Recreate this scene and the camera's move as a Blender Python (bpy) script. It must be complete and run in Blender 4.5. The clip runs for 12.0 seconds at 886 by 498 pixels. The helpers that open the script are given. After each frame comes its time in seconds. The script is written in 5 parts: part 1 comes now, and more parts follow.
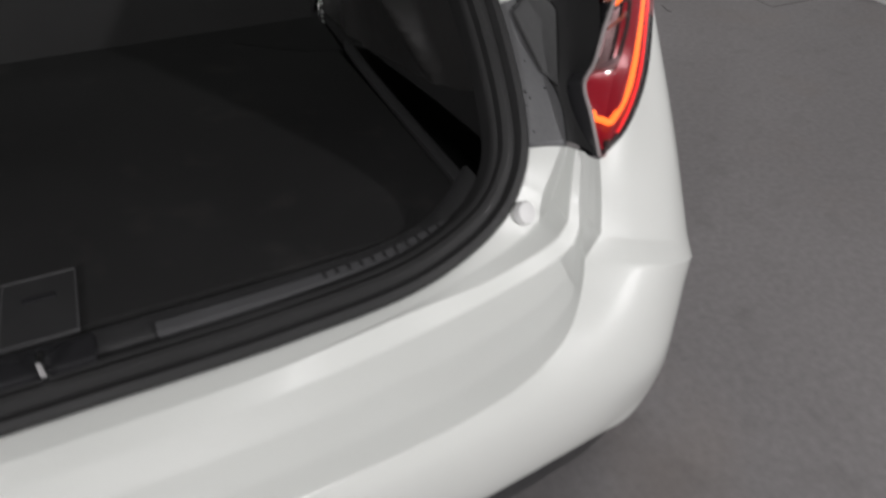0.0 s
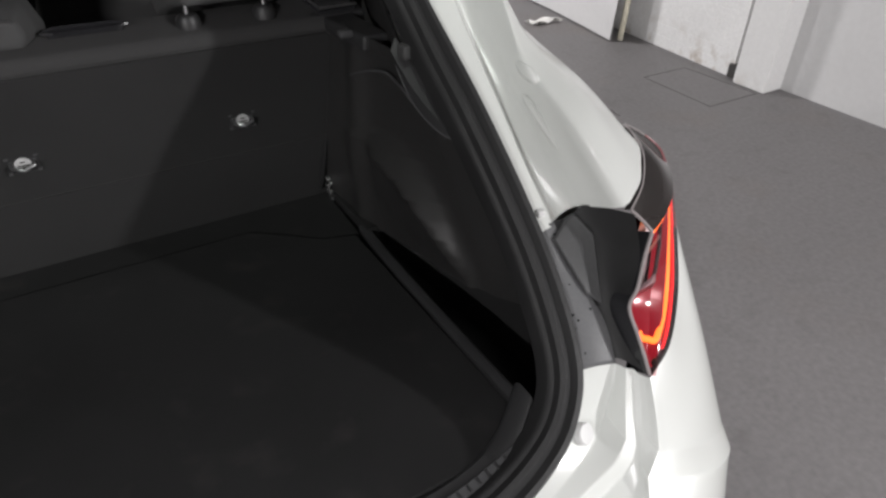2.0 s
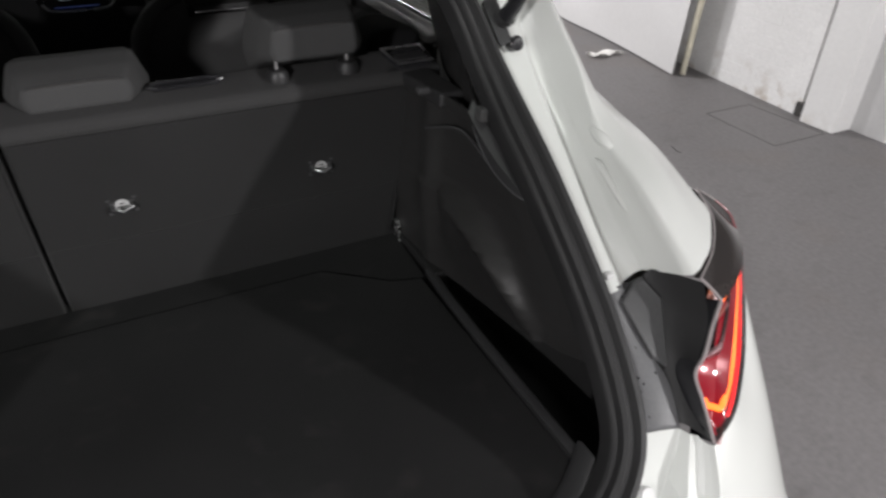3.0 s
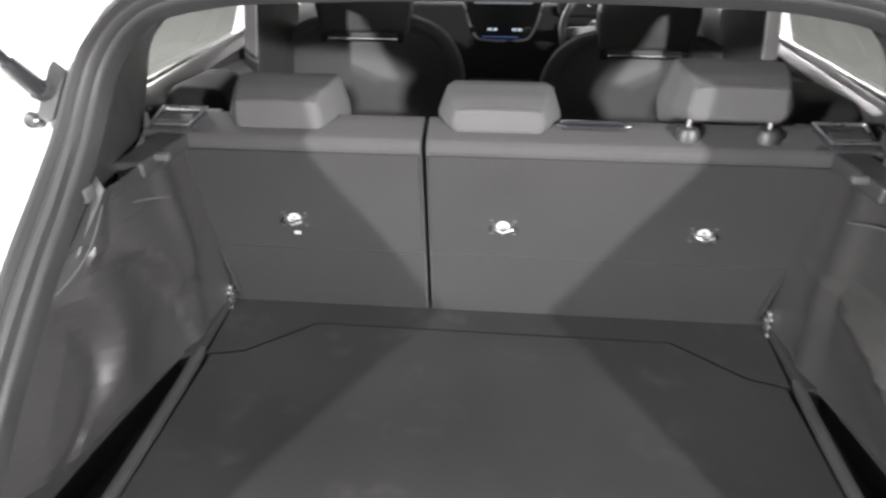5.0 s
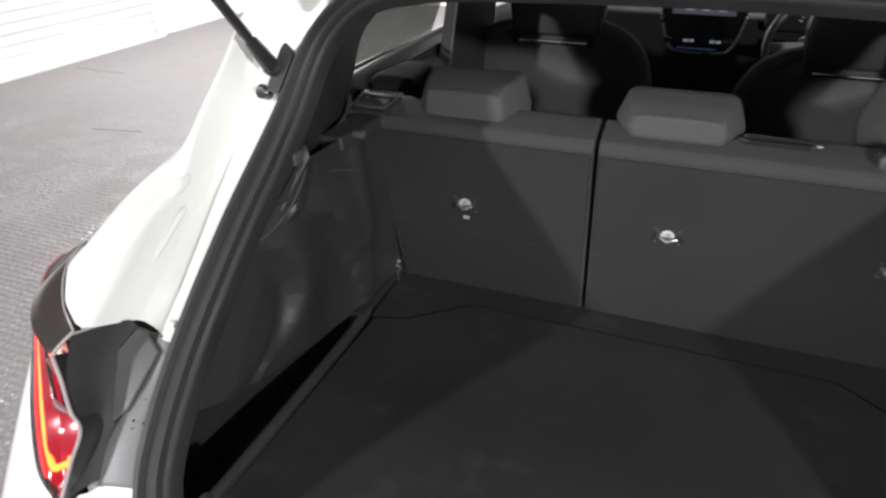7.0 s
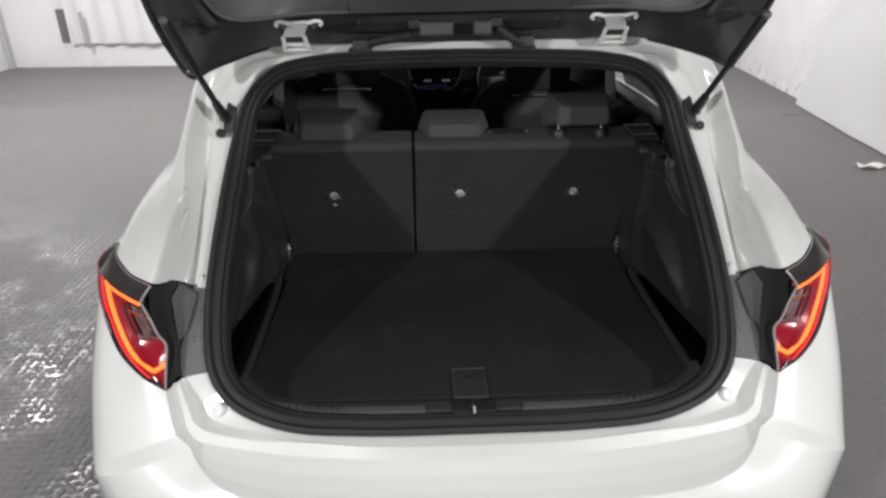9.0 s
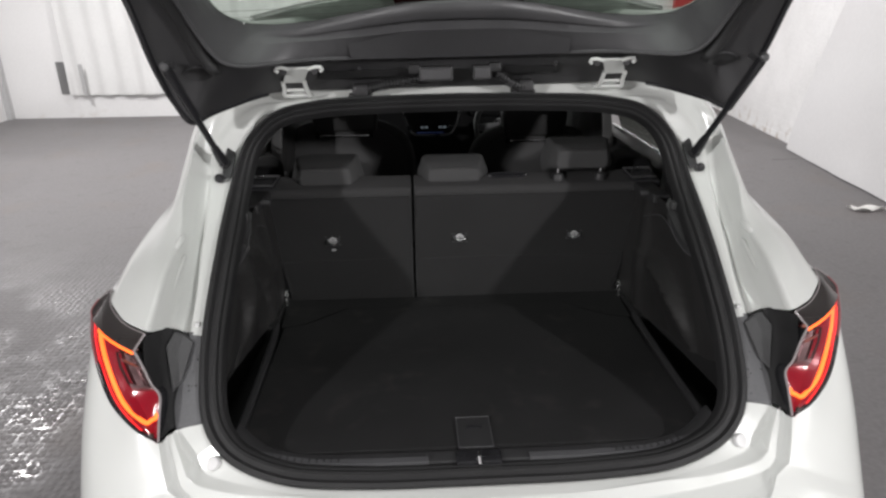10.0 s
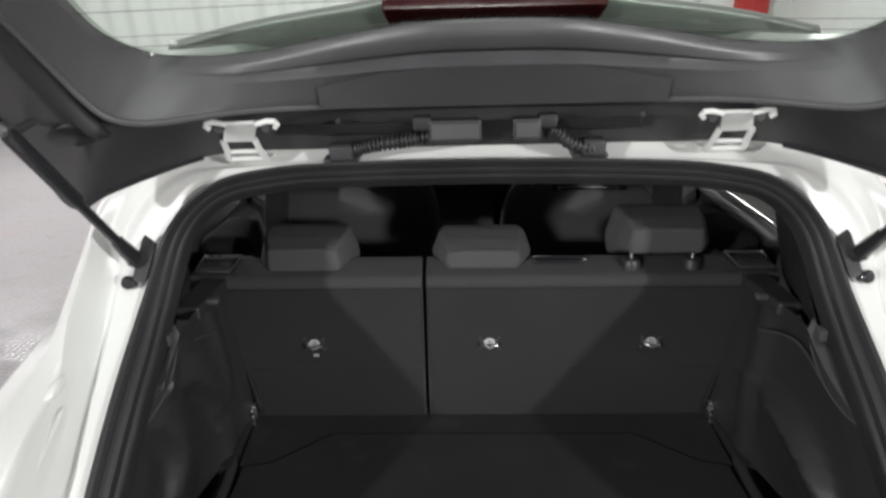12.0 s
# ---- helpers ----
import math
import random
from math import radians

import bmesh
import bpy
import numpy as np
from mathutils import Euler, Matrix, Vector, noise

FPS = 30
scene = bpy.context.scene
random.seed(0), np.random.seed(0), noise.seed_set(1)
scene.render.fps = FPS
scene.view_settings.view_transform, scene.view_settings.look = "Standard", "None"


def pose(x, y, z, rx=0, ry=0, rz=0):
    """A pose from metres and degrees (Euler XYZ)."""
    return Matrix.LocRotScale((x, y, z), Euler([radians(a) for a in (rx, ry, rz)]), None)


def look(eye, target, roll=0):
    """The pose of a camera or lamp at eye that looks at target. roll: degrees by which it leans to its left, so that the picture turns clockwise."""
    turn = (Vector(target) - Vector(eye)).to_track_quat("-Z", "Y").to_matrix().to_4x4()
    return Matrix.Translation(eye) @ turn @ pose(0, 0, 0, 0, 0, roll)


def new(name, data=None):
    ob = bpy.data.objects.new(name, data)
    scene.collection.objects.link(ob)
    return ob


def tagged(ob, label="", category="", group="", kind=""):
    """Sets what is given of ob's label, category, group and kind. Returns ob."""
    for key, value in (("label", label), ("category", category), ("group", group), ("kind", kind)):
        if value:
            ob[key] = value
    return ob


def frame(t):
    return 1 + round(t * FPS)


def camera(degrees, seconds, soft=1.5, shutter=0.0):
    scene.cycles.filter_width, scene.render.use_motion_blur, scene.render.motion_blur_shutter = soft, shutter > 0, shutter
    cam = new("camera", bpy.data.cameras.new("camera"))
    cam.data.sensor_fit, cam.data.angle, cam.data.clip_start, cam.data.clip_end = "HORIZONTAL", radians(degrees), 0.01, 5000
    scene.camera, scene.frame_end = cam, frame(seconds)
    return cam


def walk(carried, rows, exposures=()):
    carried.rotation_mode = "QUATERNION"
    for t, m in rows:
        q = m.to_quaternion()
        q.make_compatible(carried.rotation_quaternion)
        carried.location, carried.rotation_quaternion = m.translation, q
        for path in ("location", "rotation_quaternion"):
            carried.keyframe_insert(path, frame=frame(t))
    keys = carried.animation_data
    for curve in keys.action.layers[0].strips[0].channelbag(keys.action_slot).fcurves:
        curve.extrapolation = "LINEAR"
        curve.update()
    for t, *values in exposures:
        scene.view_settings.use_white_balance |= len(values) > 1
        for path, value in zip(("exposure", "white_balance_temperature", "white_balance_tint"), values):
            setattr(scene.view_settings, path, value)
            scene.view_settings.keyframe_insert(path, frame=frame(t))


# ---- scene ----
cam = camera(68.3, 12.0, soft=2.5, shutter=0.4)
PATH = [
    (0, (0.177, -0.561, 1.222), (0.847, 0.8, -0.081), 1.3),
    (0.5, (0.108, -0.429, 1.283), (0.859, 0.934, 0.027), 1.8),
    (1, (0.081, -0.358, 1.327), (0.901, 1.015, 0.125), 1.8),
    (1.5, (0.097, -0.372, 1.37), (0.949, 1.007, 0.198), 1.5),
    (2, (0.094, -0.388, 1.412), (0.968, 0.996, 0.263), 1.4),
    (2.5, (0.077, -0.388, 1.459), (0.951, 1.012, 0.328), 1.5),
    (2.7, (0.074, -0.382, 1.468), (0.917, 1.045, 0.348), 1.3),
    (4.3, (0.009, -0.329, 1.485), (0.181, 1.377, 0.454), 0.4),
    (4.5, (0.011, -0.319, 1.48), (0.078, 1.397, 0.456), 0.2),
    (5, (0.004, -0.301, 1.474), (-0.156, 1.42, 0.468), -0.2),
    (5.5, (-0.006, -0.29, 1.466), (-0.386, 1.405, 0.475), -0.4),
    (6, (-0.003, -0.291, 1.462), (-0.575, 1.35, 0.47), -0.5),
    (6.5, (0.016, -0.297, 1.457), (-0.656, 1.307, 0.47), -0.8),
    (6.7, (0.027, -0.302, 1.46), (-0.66, 1.294, 0.47), -0.7),
    (8.3, (-0.068, -0.979, 1.611), (-0.084, 0.766, 0.634), -0.2),
    (8.5, (-0.081, -1.057, 1.619), (-0.046, 0.694, 0.652), -0.3),
    (9, (-0.114, -1.15, 1.647), (-0.042, 0.645, 0.769), -0.3),
    (9.5, (-0.127, -1.152, 1.648), (-0.037, 0.686, 0.865), -0.4),
    (10, (-0.129, -1.128, 1.631), (-0.038, 0.724, 0.883), -0.6),
    (10.5, (-0.129, -1.085, 1.615), (-0.051, 0.773, 0.879), -0.7),
    (11, (-0.119, -1.006, 1.594), (-0.053, 0.853, 0.858), -0.7),
    (11.5, (-0.105, -0.691, 1.586), (-0.049, 1.166, 0.845), -0.6),
    (12, (-0.073, -0.515, 1.638), (-0.091, 1.343, 0.9), -0.7),
]
walk(cam, [(t, look(eye, target, roll)) for t, eye, target, roll in PATH],
     exposures=[(0, -0.32), (0.5, -0.5), (1.0, -0.35), (1.5, 0.05), (2.0, 0.05), (2.7, 0.05), (4.3, 2.0), (5.0, 2.75), (5.5, 2.65), (6.0, 1.9), (6.5, 1.3), (8.3, 0.52), (9.0, 0.06), (9.5, -0.02), (10.5, 0.15), (11.0, 0.2), (12, 0.6)])

# ---- world and light ----
world = bpy.data.worlds.new("world")
scene.world = world
world.use_nodes = True
world.node_tree.nodes["Background"].inputs[0].default_value = (0.75, 0.8, 0.85, 1)
world.node_tree.nodes["Background"].inputs[1].default_value = 0.03


def ceiling_lamp(x, y, z, sx, sy, watts, aim=(0, 0, 0)):
    data = bpy.data.lights.new("lamp", "AREA")
    data.shape, data.size, data.size_y, data.energy = "RECTANGLE", sx, sy, watts
    data.color = (1.0, 0.978, 0.985)
    ob = new("lamp_light", data)
    ob.matrix_world = look((x, y, z), aim)
    return ob


# Lamps out of view: rear pair placed from shadows, others added for brightness and glints.
LAMPS = [(-3.5, -3.5, 2.6, 160, .2), (3.45, -3.5, 2.6, 160, .2), (0.0, -1.05, 3.95, 45, .7), (-4.3, 5.0, 3.4, 190, .4), (0.6, 5.2, 3.75, 230, .5)]
for lx, ly, lz, lw, ls in LAMPS:
    ceiling_lamp(lx, ly, lz - 0.06, ls, ls, lw, (lx * (0.3 if ly < -3 else 0.6), ly + (2.8 if ly < -3 else 0.3), 0.6 if ly < -3 else 0))


# ---- materials ----
def material(name, color, rough=0.6, metal=0.0, vary=0.15, scale=8.0, fine=120.0, bump=0.0, coat=0.0, spec=0.5, rough_vary=0.08, dist=0.002):
    """A surface with coarse blotches, fine grain and relief, in metres of the world."""
    m = bpy.data.materials.new(name)
    m.use_nodes = True
    t = m.node_tree
    p = t.nodes["Principled BSDF"]
    geo = t.nodes.new("ShaderNodeNewGeometry")
    n1, n2 = t.nodes.new("ShaderNodeTexNoise"), t.nodes.new("ShaderNodeTexNoise")
    n1.inputs["Scale"].default_value, n2.inputs["Scale"].default_value = scale, fine
    n1.inputs["Detail"].default_value = 4
    t.links.new(geo.outputs["Position"], n1.inputs["Vector"])
    t.links.new(geo.outputs["Position"], n2.inputs["Vector"])
    add = t.nodes.new("ShaderNodeMath")
    add.operation = "ADD"
    t.links.new(n1.outputs["Fac"], add.inputs[0])
    t.links.new(n2.outputs["Fac"], add.inputs[1])
    ramp = t.nodes.new("ShaderNodeMapRange")
    ramp.inputs["From Min"].default_value, ramp.inputs["From Max"].default_value = 0.6, 1.4
    ramp.inputs["To Min"].default_value, ramp.inputs["To Max"].default_value = 1 - vary, 1 + vary
    t.links.new(add.outputs[0], ramp.inputs["Value"])
    mul = t.nodes.new("ShaderNodeVectorMath")
    mul.operation = "SCALE"
    mul.inputs[0].default_value = color[:3]
    t.links.new(ramp.outputs[0], mul.inputs["Scale"])
    t.links.new(mul.outputs[0], p.inputs["Base Color"])
    rr = t.nodes.new("ShaderNodeMapRange")
    rr.inputs["From Min"].default_value, rr.inputs["From Max"].default_value = 0.3, 0.7
    rr.inputs["To Min"].default_value, rr.inputs["To Max"].default_value = max(0.02, rough - rough_vary), min(1, rough + rough_vary)
    t.links.new(n1.outputs["Fac"], rr.inputs["Value"])
    t.links.new(rr.outputs[0], p.inputs["Roughness"])
    p.inputs["Metallic"].default_value = metal
    p.inputs["Specular IOR Level"].default_value = spec
    p.inputs["Coat Weight"].default_value = coat
    p.inputs["Coat Roughness"].default_value = 0.2
    if bump:
        b = t.nodes.new("ShaderNodeBump")
        b.inputs["Strength"].default_value, b.inputs["Distance"].default_value = bump, dist
        t.links.new(n2.outputs["Fac"], b.inputs["Height"])
        t.links.new(b.outputs[0], p.inputs["Normal"])
    return m


def glowing(name, color, strength):
    m = bpy.data.materials.new(name)
    m.use_nodes = True
    p = m.node_tree.nodes["Principled BSDF"]
    p.inputs["Base Color"].default_value = (*color, 1)
    p.inputs["Emission Color"].default_value = (*color, 1)
    p.inputs["Emission Strength"].default_value = strength
    return m


def clear_pane(name, tint, gloss=0.06):
    """A thin pane: tinted see-through with a mirror's gloss that grows towards grazing."""
    m = bpy.data.materials.new(name)
    m.use_nodes = True
    t = m.node_tree
    t.nodes.remove(t.nodes["Principled BSDF"])
    tr, gl = t.nodes.new("ShaderNodeBsdfTransparent"), t.nodes.new("ShaderNodeBsdfGlossy")
    mix, lay, power, span = t.nodes.new("ShaderNodeMixShader"), t.nodes.new("ShaderNodeLayerWeight"), t.nodes.new("ShaderNodeMath"), t.nodes.new("ShaderNodeMapRange")
    tr.inputs[0].default_value = (*tint, 1)
    gl.inputs["Roughness"].default_value = gloss
    power.operation = "POWER"
    power.inputs[1].default_value = 5.0
    span.inputs["To Min"].default_value, span.inputs["To Max"].default_value = 0.045, 1.0
    t.links.new(lay.outputs["Facing"], power.inputs[0])
    t.links.new(power.outputs[0], span.inputs["Value"])
    t.links.new(span.outputs[0], mix.inputs[0])
    t.links.new(tr.outputs[0], mix.inputs[1])
    t.links.new(gl.outputs[0], mix.inputs[2])
    t.links.new(mix.outputs[0], t.nodes["Material Output"].inputs[0])
    return m


PAINT = material("pearl_paint", (0.67, 0.685, 0.66), 0.36, 0, 0.012, 3, 900, 0.0, 1.0)
PAINT.node_tree.nodes["Principled BSDF"].inputs["Coat Roughness"].default_value = 0.14
BLACK_GLOSS = material("gloss_black", (0.02, 0.02, 0.022), 0.16, 0, 0.1, 8, 200)
BLACK_SATIN = material("satin_black_panel", (0.115, 0.116, 0.120), 0.46, 0, 0.12, 8, 200, 0.02)
PLASTIC = material("grained_black_plastic", (0.028, 0.028, 0.029), 0.46, 0, 0.12, 9, 700, 0.35, dist=0.0006)
PLASTIC_SOFT = material("soft_charcoal_trim", (0.030, 0.0296, 0.0293), 0.36, 0, 0.10, 9, 900, 0.25, dist=0.0006)
GATE_TRIM = material("gate_trim_charcoal", (0.062, 0.0615, 0.064), 0.40, 0, 0.1, 9, 700, 0.3, dist=0.0006)
GATE_STEEL = material("gate_inner_black", (0.038, 0.0375, 0.039), 0.36, 0, 0.12, 7, 300, 0.1)
# darker copy of the satin panel: the facet's dark reflection is coloured in
FACET_GREY = material("facet_shaded_grey", (0.062, 0.0625, 0.064), 0.46, 0, 0.12, 8, 200, 0.02)
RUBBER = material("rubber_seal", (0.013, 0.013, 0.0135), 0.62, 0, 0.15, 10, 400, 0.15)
CARPET = material("boot_carpet", (0.0235, 0.0235, 0.0238), 0.95, 0, 0.3, 5, 1400, 0.9, spec=0.15, dist=0.002)
FELT = material("seat_back_felt", (0.0295, 0.0295, 0.0297), 0.9, 0, 0.2, 5, 1200, 0.7, spec=0.2, dist=0.0015)
FABRIC = material("seat_fabric", (0.046, 0.0457, 0.046), 0.85, 0, 0.15, 7, 1500, 0.6, spec=0.25, dist=0.001)
PLATE = material("latch_plate", (.85, .85, .85), .3, 1.0)
SEAT_CLOTH = material("front_seat_cloth", (0.068, 0.0676, 0.068), 0.85, 0, 0.15, 7, 1500, 0.6, spec=0.25, dist=0.001)
HEADREST = material("headrest_fabric", (0.071, 0.0712, 0.0715), 0.85, 0, 0.12, 7, 1500, 0.6, spec=0.25, dist=0.001)
CHROME = material("chrome", (0.75, 0.75, 0.76), 0.18, 1, 0.08, 20, 300)
STEEL = material("bright_steel", (0.55, 0.55, 0.56), 0.32, 1, 0.1, 20, 300)
GLASS = clear_pane("tinted_glass", (0.47, 0.52, 0.48), 0.02)
CABIN_GLASS = clear_pane("cabin_glass", (0.82, 0.87, 0.85), 0.02)
DOOR_GLASS = clear_pane("privacy_glass", (0.19, 0.205, 0.19), 0.02)
# clear lens, with the lamp's scattered red light put into its tint
LENS = clear_pane("reddened_clear_lens", (0.88, 0.70, 0.71), 0.10)
LED = glowing("led_bar", (1.0, 0.20, 0.028), 2.6)
LED_RED = glowing("led_red", (1.0, 0.02, 0.03), 1.1)
RED_DEEP = material("deep_red_lens", (0.09, 0.003, 0.010), 0.18, 0, 0.15, 20, 200, 0, 0.5)
# faint emission stands in for the bar's light spreading through the red parts
RED_DEEP.node_tree.nodes["Principled BSDF"].inputs["Emission Color"].default_value = (1, .012, .055, 1)
RED_DEEP.node_tree.nodes["Principled BSDF"].inputs["Emission Strength"].default_value = 0.26
REFLECTOR = material("dark_reflector", (0.32, 0.30, 0.30), 0.42, 1, 0.3, 40, 300)
LENS_EDGE = material("pale_lens_edge", (0.22, 0.10, 0.105), 0.14, 0, 0.1, 20, 200, 0, 0.6)
# a little emission again for the red light caught in the edge
LENS_EDGE.node_tree.nodes["Principled BSDF"].inputs["Emission Color"].default_value = (1, .06, .10, 1)
LENS_EDGE.node_tree.nodes["Principled BSDF"].inputs["Emission Strength"].default_value = 0.04
CLEAR_EDGE = material("clear_lens_edge", (0.30, 0.27, 0.27), 0.14, 0, 0.1, 20, 200, 0, 0.6)
SMOKED = material("smoked_top_lens", (0.028, 0.023, 0.022), 0.1, 0, 0.1, 20, 200, 0, 0.5)
BRAKE_RED = material("brake_light_red", (0.07, 0.006, 0.008), 0.25, 0, 0.1, 20, 200)
DASH = material("dashboard_black", (0.011, 0.011, 0.0115), 0.85, 0, 0.15, 9, 500, 0.2, spec=0.12)
MATT_BLACK = material("matt_console_black", (0.012, 0.012, 0.0125), 0.95, 0, 0.15, 9, 500, 0.2, spec=0.1)
SCREEN = glowing("screen_grey", (0.20, 0.21, 0.24), 0.10)
DIGIT = glowing("digit_white", (0.62, 0.72, 0.82), 0.15)
LABEL = material("label_white", (0.42, 0.42, 0.42), 0.5, 0, 0.3, 60, 300)
WALL = material("white_painted_wall", (0.72, 0.715, 0.71), 0.7, 0, 0.05, 1.2, 40, 0.15)
WALL_ROUGH = material("white_painted_brick", (0.72, 0.715, 0.71), 0.75, 0, 0.10, 2.5, 60, 0.4, dist=0.004)
SHEET = material("white_sheet", (0.62, 0.615, 0.615), 0.5, 0, 0.04, 1.0, 30, 0.05)
SHUTTER = material("white_shutter", (0.70, 0.70, 0.695), 0.5, 0, 0.05, 2, 60, 0.05)
DARK_GAP = material("dark_gap", (0.05, 0.047, 0.045), 0.9)
CEIL = material("grey_ceiling", (0.55, 0.55, 0.55), 0.8, 0, 0.06, 1, 30)
PAPER = material("crumpled_paper", (0.8, 0.79, 0.76), 0.8)
RED_PAINT = material("red_paint", (0.45, 0.03, 0.03), 0.4)


def stained(m, color, low, high, scale, amount, top=0.0):
    """Stains of their own shape over a material; top: only below that height."""
    t = m.node_tree
    p = t.nodes["Principled BSDF"]
    geo, n, span, mix = t.nodes.new("ShaderNodeNewGeometry"), t.nodes.new("ShaderNodeTexNoise"), t.nodes.new("ShaderNodeMapRange"), t.nodes.new("ShaderNodeMix")
    n.inputs["Scale"].default_value, n.inputs["Detail"].default_value = scale, 7
    span.inputs["From Min"].default_value, span.inputs["From Max"].default_value = low, high
    span.inputs["To Max"].default_value = amount
    mix.data_type = "RGBA"
    t.links.new(geo.outputs["Position"], n.inputs["Vector"])
    t.links.new(n.outputs["Fac"], span.inputs["Value"])
    fac = span.outputs[0]
    if top:
        sep, band, mul = t.nodes.new("ShaderNodeSeparateXYZ"), t.nodes.new("ShaderNodeMapRange"), t.nodes.new("ShaderNodeMath")
        band.inputs["From Min"].default_value, band.inputs["From Max"].default_value = top, 0.0
        mul.operation = "MULTIPLY"
        t.links.new(geo.outputs["Position"], sep.inputs[0])
        t.links.new(sep.outputs["Z"], band.inputs["Value"])
        t.links.new(band.outputs[0], mul.inputs[0])
        t.links.new(fac, mul.inputs[1])
        fac = mul.outputs[0]
    t.links.new(p.inputs["Base Color"].links[0].from_socket, mix.inputs[6])
    mix.inputs[7].default_value = (*color, 1)
    t.links.new(fac, mix.inputs[0])
    t.links.new(mix.outputs[2], p.inputs["Base Color"])


stained(WALL_ROUGH, (.30, .22, .15), .52, .68, 9, .75, .22)
stained(WALL, (.45, .40, .34), .56, .72, 7, .5, .12)
stained(CARPET, (.045, .043, .042), .58, .74, 14, .5)


def floor_material():
    """Grey painted concrete with dark blotches; wet and studded on one side."""
    m = material("floor_concrete", (0.156, 0.149, 0.150), 0.62, 0, 0.2, 0.9, 45, 0.4, rough_vary=0.12, dist=0.003)
    t = m.node_tree
    p = t.nodes["Principled BSDF"]
    geo = t.nodes.new("ShaderNodeNewGeometry")
    sep = t.nodes.new("ShaderNodeSeparateXYZ")
    t.links.new(geo.outputs["Position"], sep.inputs[0])
    # the wet side: west of the car
    side = t.nodes.new("ShaderNodeMapRange")
    side.inputs["From Min"].default_value, side.inputs["From Max"].default_value = -0.8, -1.1
    t.links.new(sep.outputs["X"], side.inputs["Value"])
    ahead = t.nodes.new("ShaderNodeMapRange")
    ahead.inputs["From Min"].default_value, ahead.inputs["From Max"].default_value = 3.4, 1.7
    t.links.new(sep.outputs["Y"], ahead.inputs["Value"])
    blot = t.nodes.new("ShaderNodeTexNoise")
    blot.inputs["Scale"].default_value, blot.inputs["Detail"].default_value = 2.6, 6
    t.links.new(geo.outputs["Position"], blot.inputs["Vector"])
    wet = t.nodes.new("ShaderNodeMapRange")
    wet.inputs["From Min"].default_value, wet.inputs["From Max"].default_value = 0.45, 0.60
    t.links.new(blot.outputs["Fac"], wet.inputs["Value"])
    m1, m2 = t.nodes.new("ShaderNodeMath"), t.nodes.new("ShaderNodeMath")
    m1.operation = m2.operation = "MULTIPLY"
    t.links.new(side.outputs[0], m1.inputs[0])
    t.links.new(ahead.outputs[0], m1.inputs[1])
    t.links.new(m1.outputs[0], m2.inputs[0])
    t.links.new(wet.outputs[0], m2.inputs[1])
    old = p.inputs["Roughness"].links[0].from_socket
    mixr = t.nodes.new("ShaderNodeMix")
    t.links.new(m2.outputs[0], mixr.inputs[0])
    t.links.new(old, mixr.inputs[2])
    mixr.inputs[3].default_value = 0.18
    t.links.new(mixr.outputs[0], p.inputs["Roughness"])
    # studs
    vor = t.nodes.new("ShaderNodeTexVoronoi")
    vor.inputs["Scale"].default_value, vor.inputs["Randomness"].default_value = 32, 0.35
    t.links.new(geo.outputs["Position"], vor.inputs["Vector"])
    stud = t.nodes.new("ShaderNodeMapRange")
    stud.inputs["From Min"].default_value, stud.inputs["From Max"].default_value = 0.62, 0.0
    stud.interpolation_type = "SMOOTHSTEP"
    t.links.new(vor.outputs["Distance"], stud.inputs["Value"])
    hm = t.nodes.new("ShaderNodeMath")
    hm.operation = "MULTIPLY"
    t.links.new(stud.outputs[0], hm.inputs[0])
    t.links.new(m1.outputs[0], hm.inputs[1])
    b2 = t.nodes.new("ShaderNodeBump")
    b2.inputs["Strength"].default_value, b2.inputs["Distance"].default_value = 0.85, 0.0065
    t.links.new(hm.outputs[0], b2.inputs["Height"])
    t.links.new(p.inputs["Normal"].links[0].from_socket, b2.inputs["Normal"])
    t.links.new(b2.outputs[0], p.inputs["Normal"])
    return m


FLOOR = floor_material()
stained(FLOOR, (.165, .135, .115), .55, .75, 1.6, .35)
stained(FLOOR, (.095, .09, .088), .56, .72, 9.0, .35)


# ---- geometry helpers ----
def spl(ctrl, k=8):
    """A centripetal Catmull-Rom curve through the points, k steps a span."""
    c = np.array(ctrl, float)
    p = np.vstack([2 * c[0] - c[1], c, 2 * c[-1] - c[-2]])
    out = []
    for i in range(1, len(p) - 2):
        q = p[i - 1:i + 3]
        t = [0.0]
        for a, b in zip(q, q[1:]):
            t.append(t[-1] + max(1e-4, float(np.linalg.norm(b - a))) ** 0.5)
        for j in range(k):
            x = t[1] + (t[2] - t[1]) * j / k
            a1, a2, a3 = (q[n] * (t[n + 1] - x) / (t[n + 1] - t[n]) + q[n + 1] * (x - t[n]) / (t[n + 1] - t[n]) for n in range(3))
            b1 = a1 * (t[2] - x) / (t[2] - t[0]) + a2 * (x - t[0]) / (t[2] - t[0])
            b2 = a2 * (t[3] - x) / (t[3] - t[1]) + a3 * (x - t[1]) / (t[3] - t[1])
            out.append(b1 * (t[2] - x) / (t[2] - t[1]) + b2 * (x - t[1]) / (t[2] - t[1]))
    out.append(c[-1])
    return np.array(out)


def grid(rows, wrap=False):
    """Quads between rows of equal length."""
    rows = [np.array(r, float) for r in rows]
    n = len(rows[0])
    v = [tuple(p) for r in rows for p in r]
    f = []
    for i in range(len(rows) - (0 if wrap else 1)):
        a, b = i * n, ((i + 1) % len(rows)) * n
        f += [(a + j, a + j + 1, b + j + 1, b + j) for j in range(n - 1)]
    return v, f


WEST = .987


